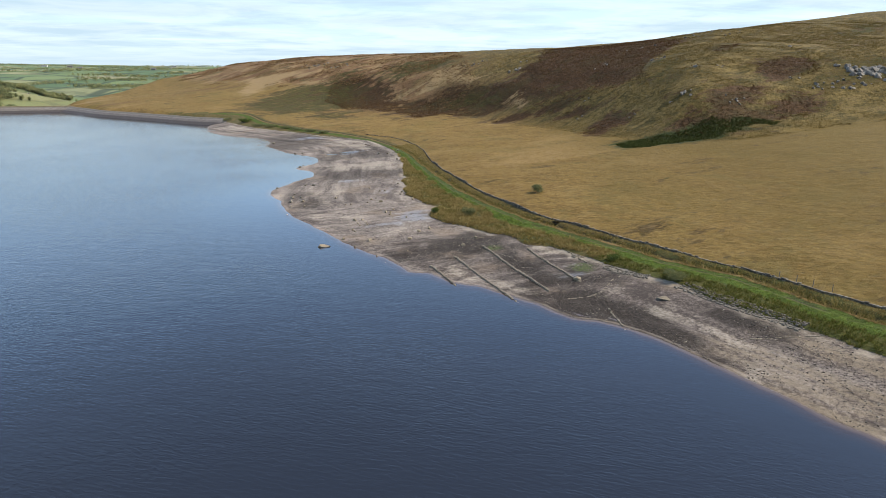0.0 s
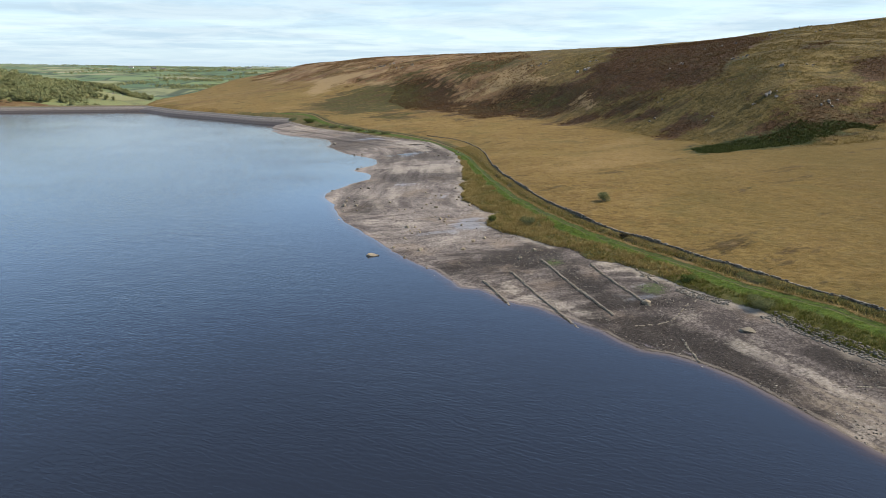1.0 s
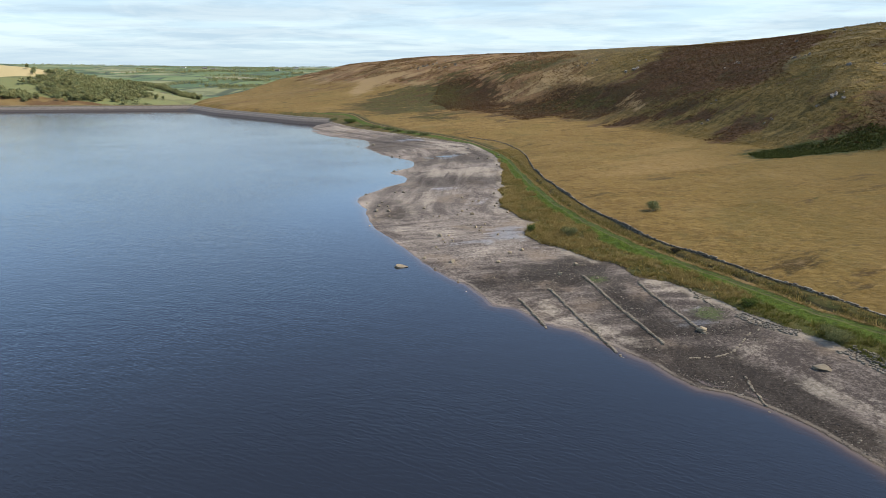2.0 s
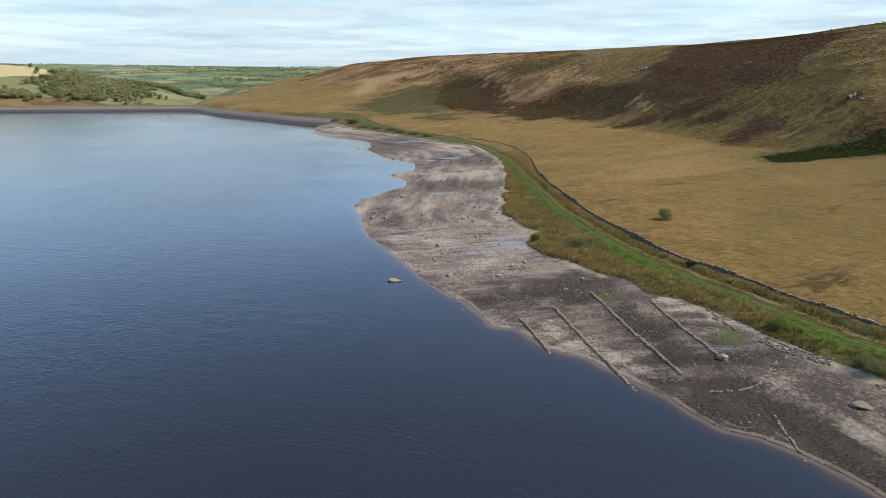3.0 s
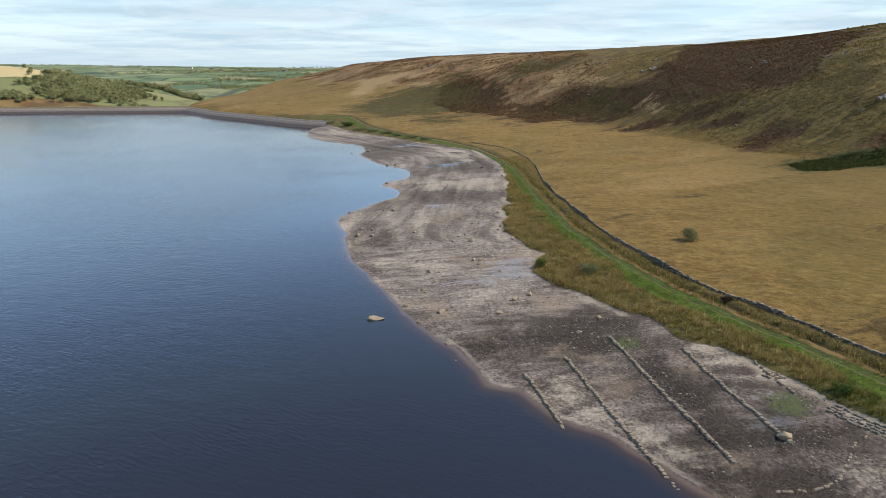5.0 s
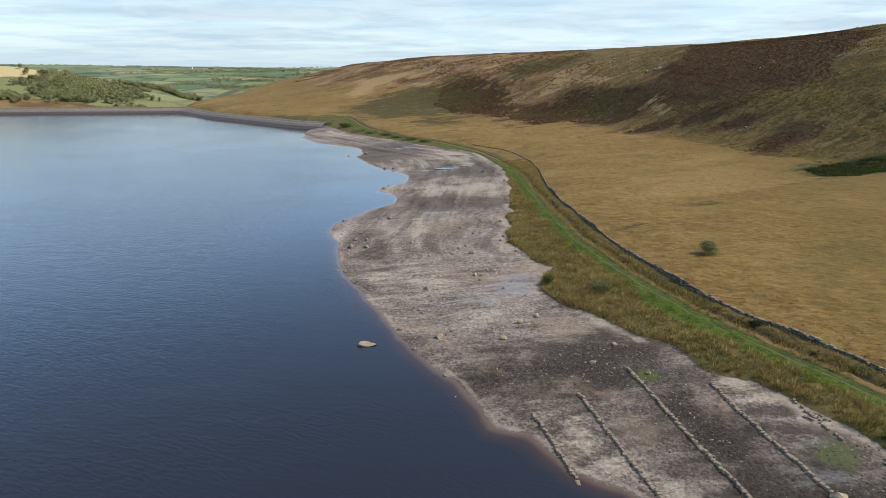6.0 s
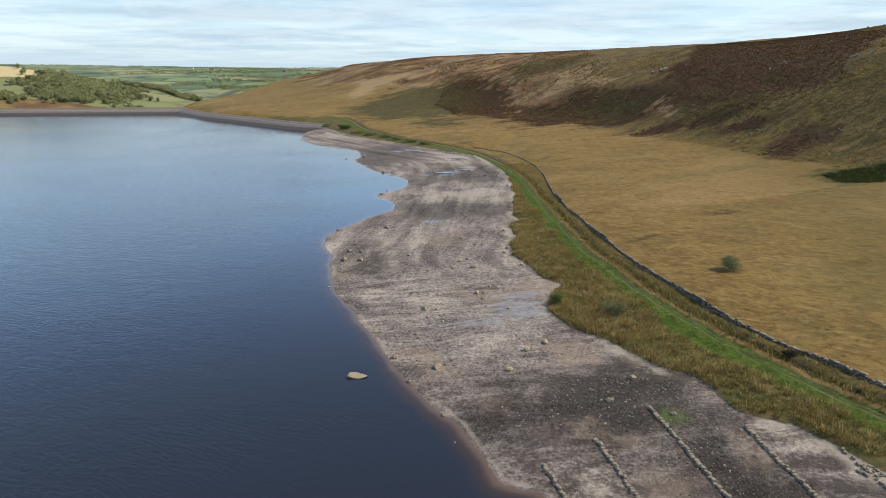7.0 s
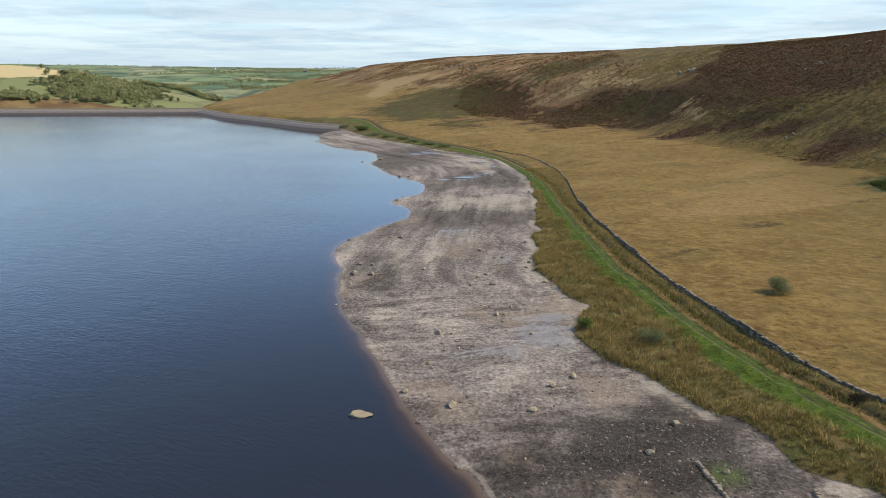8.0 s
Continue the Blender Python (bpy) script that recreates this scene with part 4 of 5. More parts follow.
def build_verge():
    pick = np.random.RandomState(3)
    x, y = spread(11, 150000, -20, 105, 50, 330)
    sw, sg, st, sf, sr = lines_at(x, y)
    clump = waves(x, y, 4, 21, 3)
    some = (sg > 0.0) & (st < -2.9 - 1.1 * waves(x, y, 9, 24, 3)) & (clump > -0.75)
    sort = waves(x, y, 3.2, 28, 3) + 0.6 * waves(x, y, 14, 29, 2)
    green = y < 116 + 8 * waves(x, y, 12, 33, 2)
    tufts("green_bank_grass", x[some & green], y[some & green], 18, 0.55, 0.07, 1.0, GREEN_BLADE, "rank green grass on the bank above the stones", "grass", 11, 0.35)
    some &= ~green
    tufts("bank_grass", x[some & (sort > 0)], y[some & (sort > 0)], 22, 0.75, 0.065, 1.1, TUSSOCK, "tall straw-coloured tussocks along the bank", "grass", 1, 0.5)
    tufts("bank_rushes", x[some & (sort <= 0)], y[some & (sort <= 0)], 16, 0.5, 0.07, 1.1, RUSH, "lower olive-green rushes and sedge along the bank", "grass", 8, 0.3)
    low, in_ditch = beside(WALL_ALL, x, y)[0] < -0.5, np.abs(st - 2.8 + 0.4 * clump) < 0.75
    some = (st > 0.9) & low & ~in_ditch & (clump > -0.9)
    tufts("ditch_grass", x[some], y[some], 14, 0.45, 0.07, 1.1, TUSSOCK, "rough tan tussocks between the track and the wall", "grass", 2, 0.35)
    some = in_ditch & low & (clump > -0.5)
    tufts("ditch_rushes", x[some], y[some], 14, 0.75, 0.10, 0.9, RUSH, "dark rushes standing in the ditch below the wall", "grass", 10, 0.4)
    x, y = spread(12, 200000, -20, 105, 50, 300)
    sw, sg, st, sf, sr = lines_at(x, y)
    some = (st > -3.3 - 1.2 * waves(x, y, 7, 52, 2)) & (st < 1.0 + 0.3 * waves(x, y, 5, 53, 2)) & (np.abs(st - 0.05) > 0.75)
    tufts("track_turf", x[some], y[some], 5, 0.2, 0.08, 0.9, TURF, "short bright green turf on the track", "grass", 3)
    x, y = spread(13, 340000, -45, 190, 40, 390)
    sw, sg, st, sf, sr = lines_at(x, y)
    some = (beside(WALL_ALL, x, y)[0] > 0.4) & (st > 3) & (sf < 5) & (pick.uniform(0, 1, len(x)) < np.clip(1.25 - (y - 110) / 260, 0, 1) * np.clip((205 - x) / 90, 0, 1))
    tufts("moor_grass", x[some], y[some], 6, 0.10, 0.16, 3.2, STRAW, "pale golden moor grass lying over in tufts", "grass", 4, 0.35)
    x, y = spread(14, 130000, -60, 330, 240, 640)
    sw, sg, st, sf, sr = lines_at(x, y)
    some = patch(x, y, HEATH_PATCHES, 9) + 0.5 * waves(0.9 * x - 0.4 * y, 2.4 * (0.4 * x + 0.9 * y), 60, 23, 4) > 0.25
    tufts("heather", x[some], y[some], 5, 0.4, 0.4, 1.3, HEATHER, "dark brown heather clumps on the hillside", "heather", 5, 0.7)
    x, y = spread(15, 26000, 95, 222, 240, 312)
    some = patch(x, y, FERN_PATCHES, 8) + 0.3 * waves(x, y, 9, 26, 3) > 0.1
    tufts("bracken", x[some], y[some], 5, 0.55, 0.4, 1.2, FERN, "dense dark green bracken at the foot of the hill", "bracken", 6, 0.6)
    x, y = spread(17, 90000, 60, 430, 235, 560)
    sw, sg, st, sf, sr = lines_at(x, y)
    some = (pick.uniform(0, 1, len(x)) < (x - 50) / 110) & (sf > -5) & (patch(x, y, HEATH_PATCHES, 16) < 0.1) & (patch(x, y, FERN_PATCHES, 8) < 0) & (waves(0.9 * x - 0.4 * y, 2 * (0.4 * x + 0.9 * y), 25, 31, 4) > -0.45)
    tufts("hill_grass", x[some], y[some], 5, 0.4, 0.3, 1.3, MUSTARD, "mustard-coloured rough grass on the hillside", "grass", 9, 0.8)
    x, y = spread(16, 60000, -330, 70, 480, 1000)
    sw, sg, st, sf, sr = lines_at(x, y)
    some = (sf > 22 + 38 * waves(x, y, 45, 30, 4)) & (sr < 20) & (waves(x, 1.8 * y, 30, 27, 4) > -0.1)
    tufts("upland_bents", x[some], y[some], 4, 0.7, 0.8, 1.3, RUST, "rust-brown bents and dead bracken on the far slope", "grass", 7, 1.2)


def stone_row(name, label, line, wide, gap, seed, group, tall=0.30):
    """The footing of a ruined wall: a double file of stones along a line, with gaps."""
    pick = random.Random(seed)
    top = tagged(new(name), label, "wall", group)
    p = rounded(line, 0.6)
    away = np.concatenate([[0], np.cumsum(np.hypot(*np.diff(p, axis=0).T))])
    top.location = (p[0][0], p[0][1], at_ground(*p[0]))
    bpy.context.view_layer.update()
    d = 0.0
    while d < away[-1]:
        long = pick.uniform(0.3, 0.6)
        x, y = np.interp(d, away, p[:, 0]), np.interp(d, away, p[:, 1])
        x2, y2 = np.interp(d + 0.3, away, p[:, 0]), np.interp(d + 0.3, away, p[:, 1])
        turn = math.atan2(y2 - y, x2 - x) if (x2, y2) != (x, y) else 0
        if pick.random() > gap:
            o = pick.uniform(-0.11, 0.11)
            sx, sy = x - math.sin(turn) * o, y + math.cos(turn) * o
            ob = part("stone", pick.choice(STONES), DARK_STONE, top)
            ob.matrix_basis = Matrix.Translation((sx - top.location.x, sy - top.location.y, at_ground(sx, sy) - top.location.z)) @ pose(
                0, 0, 0, pick.uniform(-6, 6), pick.uniform(-6, 6), math.degrees(turn) + pick.uniform(-22, 22)) @ Matrix.Diagonal((long * 1.08, wide * pick.uniform(0.7, 1.2), tall * pick.uniform(0.6, 1.15), 1))
        d += long * 1.08
    return top


BLOCKS = [block_mesh("stone", 60 + k) for k in range(6)]
STONES = [block_mesh("stone", 40 + k) for k in range(7)]


def build_rows():
    same = "ruined field walls on the lake bed"
    stone_row("ruined_wall", "short low footing of a dark stone wall", [(9.3, 118.2), (11.4, 112.5), (13.4, 106.2), (14, 104.5)], 0.56, 0.03, 1, same, 0.36)
    stone_row("ruined_wall", "low footing of a dark stone wall reaching the water", [(15.2, 123.1), (18.7, 112), (21, 104.6), (23.4, 97.4), (24, 95.5)], 0.56, 0.02, 2, same, 0.36)
    stone_row("ruined_wall", "long straight footing of a dark stone wall", [(22.2, 130), (25.3, 119), (28, 109.6), (30.7, 100.4)], 0.56, 0.02, 3, same, 0.36)
    stone_row("ruined_wall", "straight footing of a dark stone wall", [(32.1, 126.6), (33.9, 118.5), (35.8, 111.5), (37.7, 104.6)], 0.56, 0.04, 4, same, 0.36)
    stone_row("ruined_wall", "broken remnant of a wall beside the bank", [(40.6, 123.2), (41.5, 118.8), (42.4, 115.2)], 0.45, 0.25, 5, same, 0.3)
    stone_row("ruined_wall", "scattered wall stones across dark mud", [(39.1, 91.4), (39, 87), (38.9, 82.6)], 0.36, 0.15, 6, same, 0.2)
    stone_row("ruined_wall", "curved line of wall stones across the mud", [(47.7, 107.2), (44.3, 104.8), (41.5, 100.6), (38.4, 97.7), (33.1, 96.4)], 0.34, 0.45, 7, same, 0.14)


def build_line():
    stone_row("ruined_wall", "faint line of small stones across pale sand", [(54, 76.3), (60.4, 75.8), (67.6, 75.5)], 0.3, 0.25, 8, "ruined field walls on the lake bed", 0.14)


def build_field_wall():
    """The dry stone wall above the track: courses of stones laid one by one, sagging and broken in places."""
    pick = np.random.RandomState(7)
    p = rounded(WALL, 0.5)
    away = np.concatenate([[0], np.cumsum(np.hypot(*np.diff(p, axis=0).T))])
    z = lie(p[:, 0], p[:, 1])
    corner = np.array([(i, j, k) for i in (-1, 1) for j in (-1, 1) for k in (-1, 1)], float) * 0.5
    block = np.array([(0, 1, 3, 2), (4, 6, 7, 5), (0, 4, 5, 1), (2, 3, 7, 6), (0, 2, 6, 4), (1, 5, 7, 3)])
    points, faces, count = [], [], 0
    for layer in range(5):
        d = 40.0 + pick.uniform(0, 0.4)
        while d < away[-1]:
            long = pick.uniform(0.3, 0.75)
            ruin = (0.62 + 0.38 * math.sin(d * 0.21) * math.sin(d * 0.063 + 1)) * min(1.0, 0.25 + max(0.0, away[-1] - 75 - d) / 90) * (0.5 if d < 190 else 1.0)
            low = 0.19 * layer
            if low < 0.85 * ruin + 0.1 * pick.uniform(-1, 1):
                at = d + long / 2
                x, y, h = (np.interp(at, away, v) for v in (p[:, 0], p[:, 1], z))
                k = min(np.searchsorted(away, at), len(p) - 1)
                way = p[k] - p[k - 1]
                way /= np.hypot(*way)
                thick = 0.50 - 0.03 * layer
                size = np.array([long * 0.96, thick * pick.uniform(0.9, 1.08), 0.19 * pick.uniform(0.85, 1.15)])
                c = corner * size * pick.uniform(0.86, 1.1, (8, 3))
                c[:, 1] += pick.uniform(-0.05, 0.05)
                points.append(np.stack([x + c[:, 0] * way[0] - c[:, 1] * way[1], y + c[:, 0] * way[1] + c[:, 1] * way[0], h - 0.05 + low + 0.1 + c[:, 2]], 1))
                faces.append(block + 8 * count)
                count += 1
            d += long
    me = bpy.data.meshes.new("dry_stone_wall")
    fill(me, np.vstack(points), np.vstack(faces))
    me.materials.append(WALLING)
    tagged(new("dry_stone_wall", me), "long weathered dry stone wall of dark gritstone, sagging in places", "wall")


def crown(pick, leaves, centre, radius, size, points, faces, hollow=0.45):
    """Add small leaf clumps, uneven and with gaps, round the lobes of a crown."""
    lobes = [(Vector((pick.uniform(-1, 1), pick.uniform(-1, 1), pick.uniform(-0.6, 0.8))) * 0.55, pick.uniform(0.4, 0.62)) for _ in range(9)]
    for _ in range(leaves):
        at, r = lobes[pick.randrange(len(lobes))]
        way = Vector((pick.gauss(0, 1), pick.gauss(0, 1), pick.gauss(0, 1))).normalized()
        q = at + way * r * pick.uniform(hollow, 1.05)
        q = Vector((q.x * radius[0], q.y * radius[1], q.z * radius[2])) + centre
        a = Vector((pick.gauss(0, 1), pick.gauss(0, 1), pick.gauss(0, 0.7))).normalized() * size * pick.uniform(0.6, 1.3)
        b = a.cross(Vector((pick.gauss(0, 1), pick.gauss(0, 1), pick.gauss(0, 1)))).normalized() * size * 0.5
        k = len(points)
        points += [q - a, q + b, q + a * 0.9, q - b]
        faces.append((k, k + 1, k + 2, k + 3))


def stem(points, faces, a, b, ra, rb, sides=5):
    way = (b - a).normalized()
    u = way.orthogonal().normalized()
    v = way.cross(u)
    k = len(points)
    for end, r in ((a, ra), (b, rb)):
        points += [end + (u * math.cos(2 * math.pi * i / sides) + v * math.sin(2 * math.pi * i / sides)) * r for i in range(sides)]
    faces += [(k + i, k + (i + 1) % sides, k + sides + (i + 1) % sides, k + sides + i) for i in range(sides)]


def mesh_of(name, points, faces):
    me = bpy.data.meshes.new(name)
    me.from_pydata([tuple(p) for p in points], [], faces)
    return me


def bush(label, x, y, radius, seed, look_of, leaves=4200, size=0.10):
    pick = random.Random(seed)
    top = tagged(new("bush"), label, "bush")
    top.location = (x, y, at_ground(x, y) - 0.05)
    points, faces = [], []
    for _ in range(9):
        tip = Vector((pick.uniform(-0.7, 0.7) * radius[0], pick.uniform(-0.7, 0.7) * radius[1], radius[2] * pick.uniform(0.8, 1.2)))
        stem(points, faces, Vector((tip.x * 0.12, tip.y * 0.12, -0.1)), tip, 0.05, 0.015)
    part("stems", mesh_of("stems", points, faces), BARK, top)
    points, faces = [], []
    crown(pick, leaves, Vector((0, 0, radius[2] * 0.72)), radius, size, points, faces)
    part("crown", mesh_of("crown", points, faces), look_of, top)
    return top


def build_bushes():
    bush("lone rounded grey-green bush in the moor grass", 45.3, 174, (2.2, 2.0, 1.7), 1, LEAF)
    bush("low grey-green willow bush in the bank grass", 21.9, 156.8, (2.2, 2.0, 1.35), 2, LEAF)
    bush("bright green shrub at the edge of the bed", 13.2, 162, (1.2, 1.7, 1.1), 3, BRIGHT_LEAF, 1600)
    bush("spreading green shrub on the bank by the stones", 55.9, 102, (2.4, 2.2, 1.25), 4, LEAF)
    bush("small green shrub on the bank", 47.9, 114.8, (1.5, 1.2, 0.9), 5, BRIGHT_LEAF, 1300)
    bush("small dark bush beside the field wall", 42.6, 142.2, (1.1, 0.9, 0.7), 8, DARK_LEAF, 900)
    bush("dark green waterside bush at the far end", -128, 497, (5.5, 4, 2.6), 6, LEAF, 1800, 0.3)
    bush("green waterside bush at the far end", -110, 478, (6.0, 4, 2.4), 7, BRIGHT_LEAF, 1800, 0.3)
    for k, (x, y, wide) in enumerate(((-95, 455, 4.0), (-84, 444, 3.6), (-73, 432, 3.8), (-63, 421, 3.2), (-53, 410, 3.4), (-43, 399, 2.6))):
        bush("low green scrub along the waterside bank", x, y, (wide * 1.5, wide, 1.3), 20 + k, LEAF, 1100, 0.28)


# boulders on the bed: x, y, length, and 1 for a dark stone
LOWER_BED = [(37.4, 105.4, 1.9, 0), (-0.3, 121.6, 0.6, 0), (-2.3, 126.9, 0.6, 0), (24.6, 128.6, 1, 0), (4.7, 128.8, 0.5, 0), (17.8, 131.1, 1.2, 0), (-7.6, 134.6, 0.9, 1), (23.3, 136.8, 0.4, 0), (21.5, 137, 1.3, 0), (22.8, 137, 0.4, 0), (22.3, 137.1, 0.3, 0), (5.5, 138, 1.3, 0), (-4.2, 138.2, 1.7, 0), (-10.7, 141.3, 1.1, 0), (7.8, 143.9, 1.3, 0), (10.6, 146.7, 1.2, 0), (-8.4, 147.9, 0.8, 0), (-9, 149.2, 0.8, 0), (-7.4, 153.5, 0.6, 0), (-5.4, 154.2, 0.7, 0)]
MIDDLE_BED = [(8.3, 154.8, 0.4, 0), (-8.7, 155.3, 0.4, 0), (-8.1, 156, 0.7, 0), (9, 156.1, 0.5, 0), (-5.8, 156.5, 0.6, 0), (-7, 159.4, 0.9, 0), (-9.1, 159.5, 1.8, 0), (5.1, 160, 0.9, 0), (1.3, 161.4, 0.7, 0), (6.5, 164.2, 0.5, 0), (0.5, 164.7, 0.9, 0), (-0.6, 167.5, 1.3, 0), (0.7, 167.9, 0.9, 0), (-29.1, 170, 0.6, 0), (-13.7, 170.4, 0.6, 0), (-2.1, 171.1, 0.5, 0), (1.5, 171.6, 0.7, 0), (-8.4, 176.6, 0.6, 0), (-13, 180, 0.7, 0), (-11.4, 180.1, 0.9, 0)]
UPPER_BED = [(-25.6, 180.3, 0.7, 0), (-29.7, 181, 0.8, 0), (-6.4, 181.5, 1, 1), (-2.3, 182.7, 1.5, 0), (7.6, 184.9, 1.3, 0), (-27, 186.5, 1.8, 1), (-5.5, 186.8, 1.1, 0), (-30.6, 186.8, 1.9, 1), (-4.1, 188.5, 0.9, 1), (-17, 190.5, 1.2, 0), (-28.3, 192.7, 1.4, 1), (-31.2, 192.9, 1.7, 1), (-40.9, 193.4, 1.3, 1), (3.8, 193.8, 1, 1), (4.4, 197.5, 1, 1), (-35.9, 198.1, 0.8, 0), (-43.2, 198.7, 1, 1), (-31.4, 199.3, 1, 1), (-3.1, 199.9, 0.9, 0)]
FAR_BED = [(-1.3, 200.6, 1, 0), (-6.7, 205.4, 1, 0), (-44.5, 210.3, 0.7, 1), (-39.4, 212.7, 1.1, 1), (3.3, 213.8, 1.1, 1), (-27, 215.2, 1.7, 1), (-29.9, 215.4, 1.1, 1), (-38.1, 252.3, 0.9, 1), (-38.6, 262.6, 1.6, 1), (-38.4, 270.6, 1.3, 1), (3.3, 278.3, 1.5, 1), (-1.2, 300.9, 1.7, 1), (-48.2, 301.1, 1.3, 1), (-5.5, 302.3, 1.7, 1), (3.9, 308.3, 1.8, 1), (-44, 309.2, 1.8, 1), (-48, 310.5, 1.6, 1), (-73.8, 349.3, 2.7, 1), (-67, 357, 2.6, 1)]


def build_boulders():
    same = "boulders on the lake bed"
    for k, (x, y, long, tone) in enumerate(LOWER_BED + MIDDLE_BED + UPPER_BED + FAR_BED):
        tall, turn = 0.42 * long + 0.1, 67 * k % 180
        me = boulder_mesh("boulder", 100 + k, (long, long * random.uniform(0.6, 0.8), tall * 1.25), 3)
        me.materials.append(DARK_STONE if tone else GRITSTONE)
        ob = tagged(new("boulder", me), ("dark weathered boulder" if tone else "pale flat-topped gritstone boulder") + " lying on grey silt", "boulder", same)
        ob.matrix_world = pose(x, y, at_ground(x, y), 0, 0, turn)
    me = boulder_mesh("boulder", 119, (3.4, 2.4, 0.75), 3)
    me.materials.append(MOUND_STONE)
    ob = tagged(new("boulder", me), "low rounded tan boulder sunk in dark silt", "boulder", same)
    ob.matrix_world = pose(49.8, 93.6, at_ground(49.8, 93.6) - 0.05, 0, 0, 10)
    me = boulder_mesh("boulder", 77, (3.4, 1.6, 1.35), 3)
    for v in me.vertices:
        v.co.z *= 0.62 - 0.24 * v.co.x
    me.materials.append(GRITSTONE)
    ob = tagged(new("boulder", me), "tan gritstone boulder standing out of shallow water", "boulder", same)
    ob.matrix_world = pose(-15.0, 135.2, -0.12, 0, -4, 8)


def build_gravel():
    """Loose stones strewn over the bed, too many and too small to count."""
    pick = np.random.RandomState(5)
    x, y = spread(51, 90000, -45, 80, 46, 190)
    sw, sg, *_ = lines_at(x, y)
    muddy = patch(x, y, MUD_PATCHES, 6)
    thick = waves(x, y, 9, 31, 3) + 0.9 * (muddy > 0) + 0.5 * step(84, 74, y) - 0.45 * step(136, 150, y)
    some = (sw > 0.2) & (sg < -0.2) & (thick > 0.35 + 0.7 * pick.uniform(0, 1, len(x)))
    x, y = x[some], y[some]
    z = lie(x, y)
    shape = np.array([(1, 0, 0), (0, 1, 0), (-1, 0, 0), (0, -1, 0), (0, 0, 1), (0, 0, -0.6)], float)
    tri = np.array([(0, 1, 4), (1, 2, 4), (2, 3, 4), (3, 0, 4), (1, 0, 5), (2, 1, 5), (3, 2, 5), (0, 3, 5)])
    size = 0.05 + 0.20 * pick.power(0.35, len(x))
    c = shape[None] * pick.uniform(0.6, 1.25, (len(x), 6, 3)) * size[:, None, None] * np.array([1, 0.8, 0.6])
    turn = pick.uniform(0, 6.3, len(x))[:, None]
    points = np.stack([x[:, None] + c[..., 0] * np.cos(turn) - c[..., 1] * np.sin(turn), y[:, None] + c[..., 0] * np.sin(turn) + c[..., 1] * np.cos(turn), z[:, None] + c[..., 2]], 2)
    me = bpy.data.meshes.new("loose_stones")
    fill(me, points.reshape(-1, 3), (tri[None] + 6 * np.arange(len(x))[:, None, None]).reshape(-1, 3))
    me.materials.append(GRAVEL)
    tagged(new("loose_stones", me), "loose small stones strewn over the lake bed", "stones", kind="stuff")


def build_woods():
    """The wood behind the dam and the scattered trees of the far valley."""
    pick = random.Random(9)
    points, faces = [], []

    def tree(x, y, tall, leaves):
        h = at_ground(x, y)
        wide = tall * pick.uniform(0.42, 0.6)
        stem(points, faces, Vector((x, y, h - 0.3)), Vector((x, y, h + tall * 0.5)), tall * 0.03, tall * 0.015, 3)
        crown(pick, leaves, Vector((x, y, h + tall * 0.5)), (wide, wide, tall * 0.5), tall * 0.15, points, faces, 0.72)

    for a, b, wide, count in WOODS:
        for _ in range(count):
            t = pick.random()
            x, y = a[0] + (b[0] - a[0]) * t + pick.gauss(0, wide), a[1] + (b[1] - a[1]) * t + pick.gauss(0, wide)
            tree(x, y, pick.uniform(5, 10), 130)
    me = mesh_of("woodland", points, faces)
    me.materials.append(WOOD_LEAF)
    tagged(new("woodland", me), "mixed green broadleaf woodland on the hillside behind the dam", "trees", kind="stuff")
    points, faces = [], []
    for a, b, wide, count in BELTS:
        for _ in range(count):
            t = pick.random()
            x, y = a[0] + (b[0] - a[0]) * t + pick.gauss(0, wide), a[1] + (b[1] - a[1]) * t + pick.gauss(0, wide)
            tree(x, y, pick.uniform(6, 11), 40)
    me = mesh_of("tree_belts", points, faces)
    me.materials.append(WOOD_LEAF)
    tagged(new("tree_belts", me), "distant dark tree belts and hedgerow trees among pastures", "trees", kind="stuff")


def build_embankment():
    """The stone-faced bank that joins the dam along the far shore."""
    p = rounded([(-104, 452), (-118, 474), (-131, 487), *FAR_SHORE[3:], (-334, 656)], 4.0)
    way = np.gradient(p, axis=0)
    way /= np.hypot(way[:, 0], way[:, 1])[:, None]
    section = [(-5, -1.6), (0, 0.0), (4.4, 1.8), (9.6, 4.1), (10.4, 4.5), (12.5, 4.75), (15, 4.3)]
    m, points, faces = len(section), [], []
    for k, (c, d) in enumerate(zip(p, way)):
        low = min(1.0, 0.12 + k / 14)
        points += [(c[0] + d[1] * o, c[1] - d[0] * o, h * low if h > 0 else h) for o, h in section]
    for k in range(len(p) - 1):
        faces += [(k * m + i, (k + 1) * m + i, (k + 1) * m + i + 1, k * m + i + 1) for i in range(m - 1)]
    me = bpy.data.meshes.new("embankment")
    me.from_pydata(points, [], faces)
    me.materials.append(PITCHING)
    tagged(new("embankment", me), "dark stone-pitched embankment along the far shore", "embankment", kind="structure")


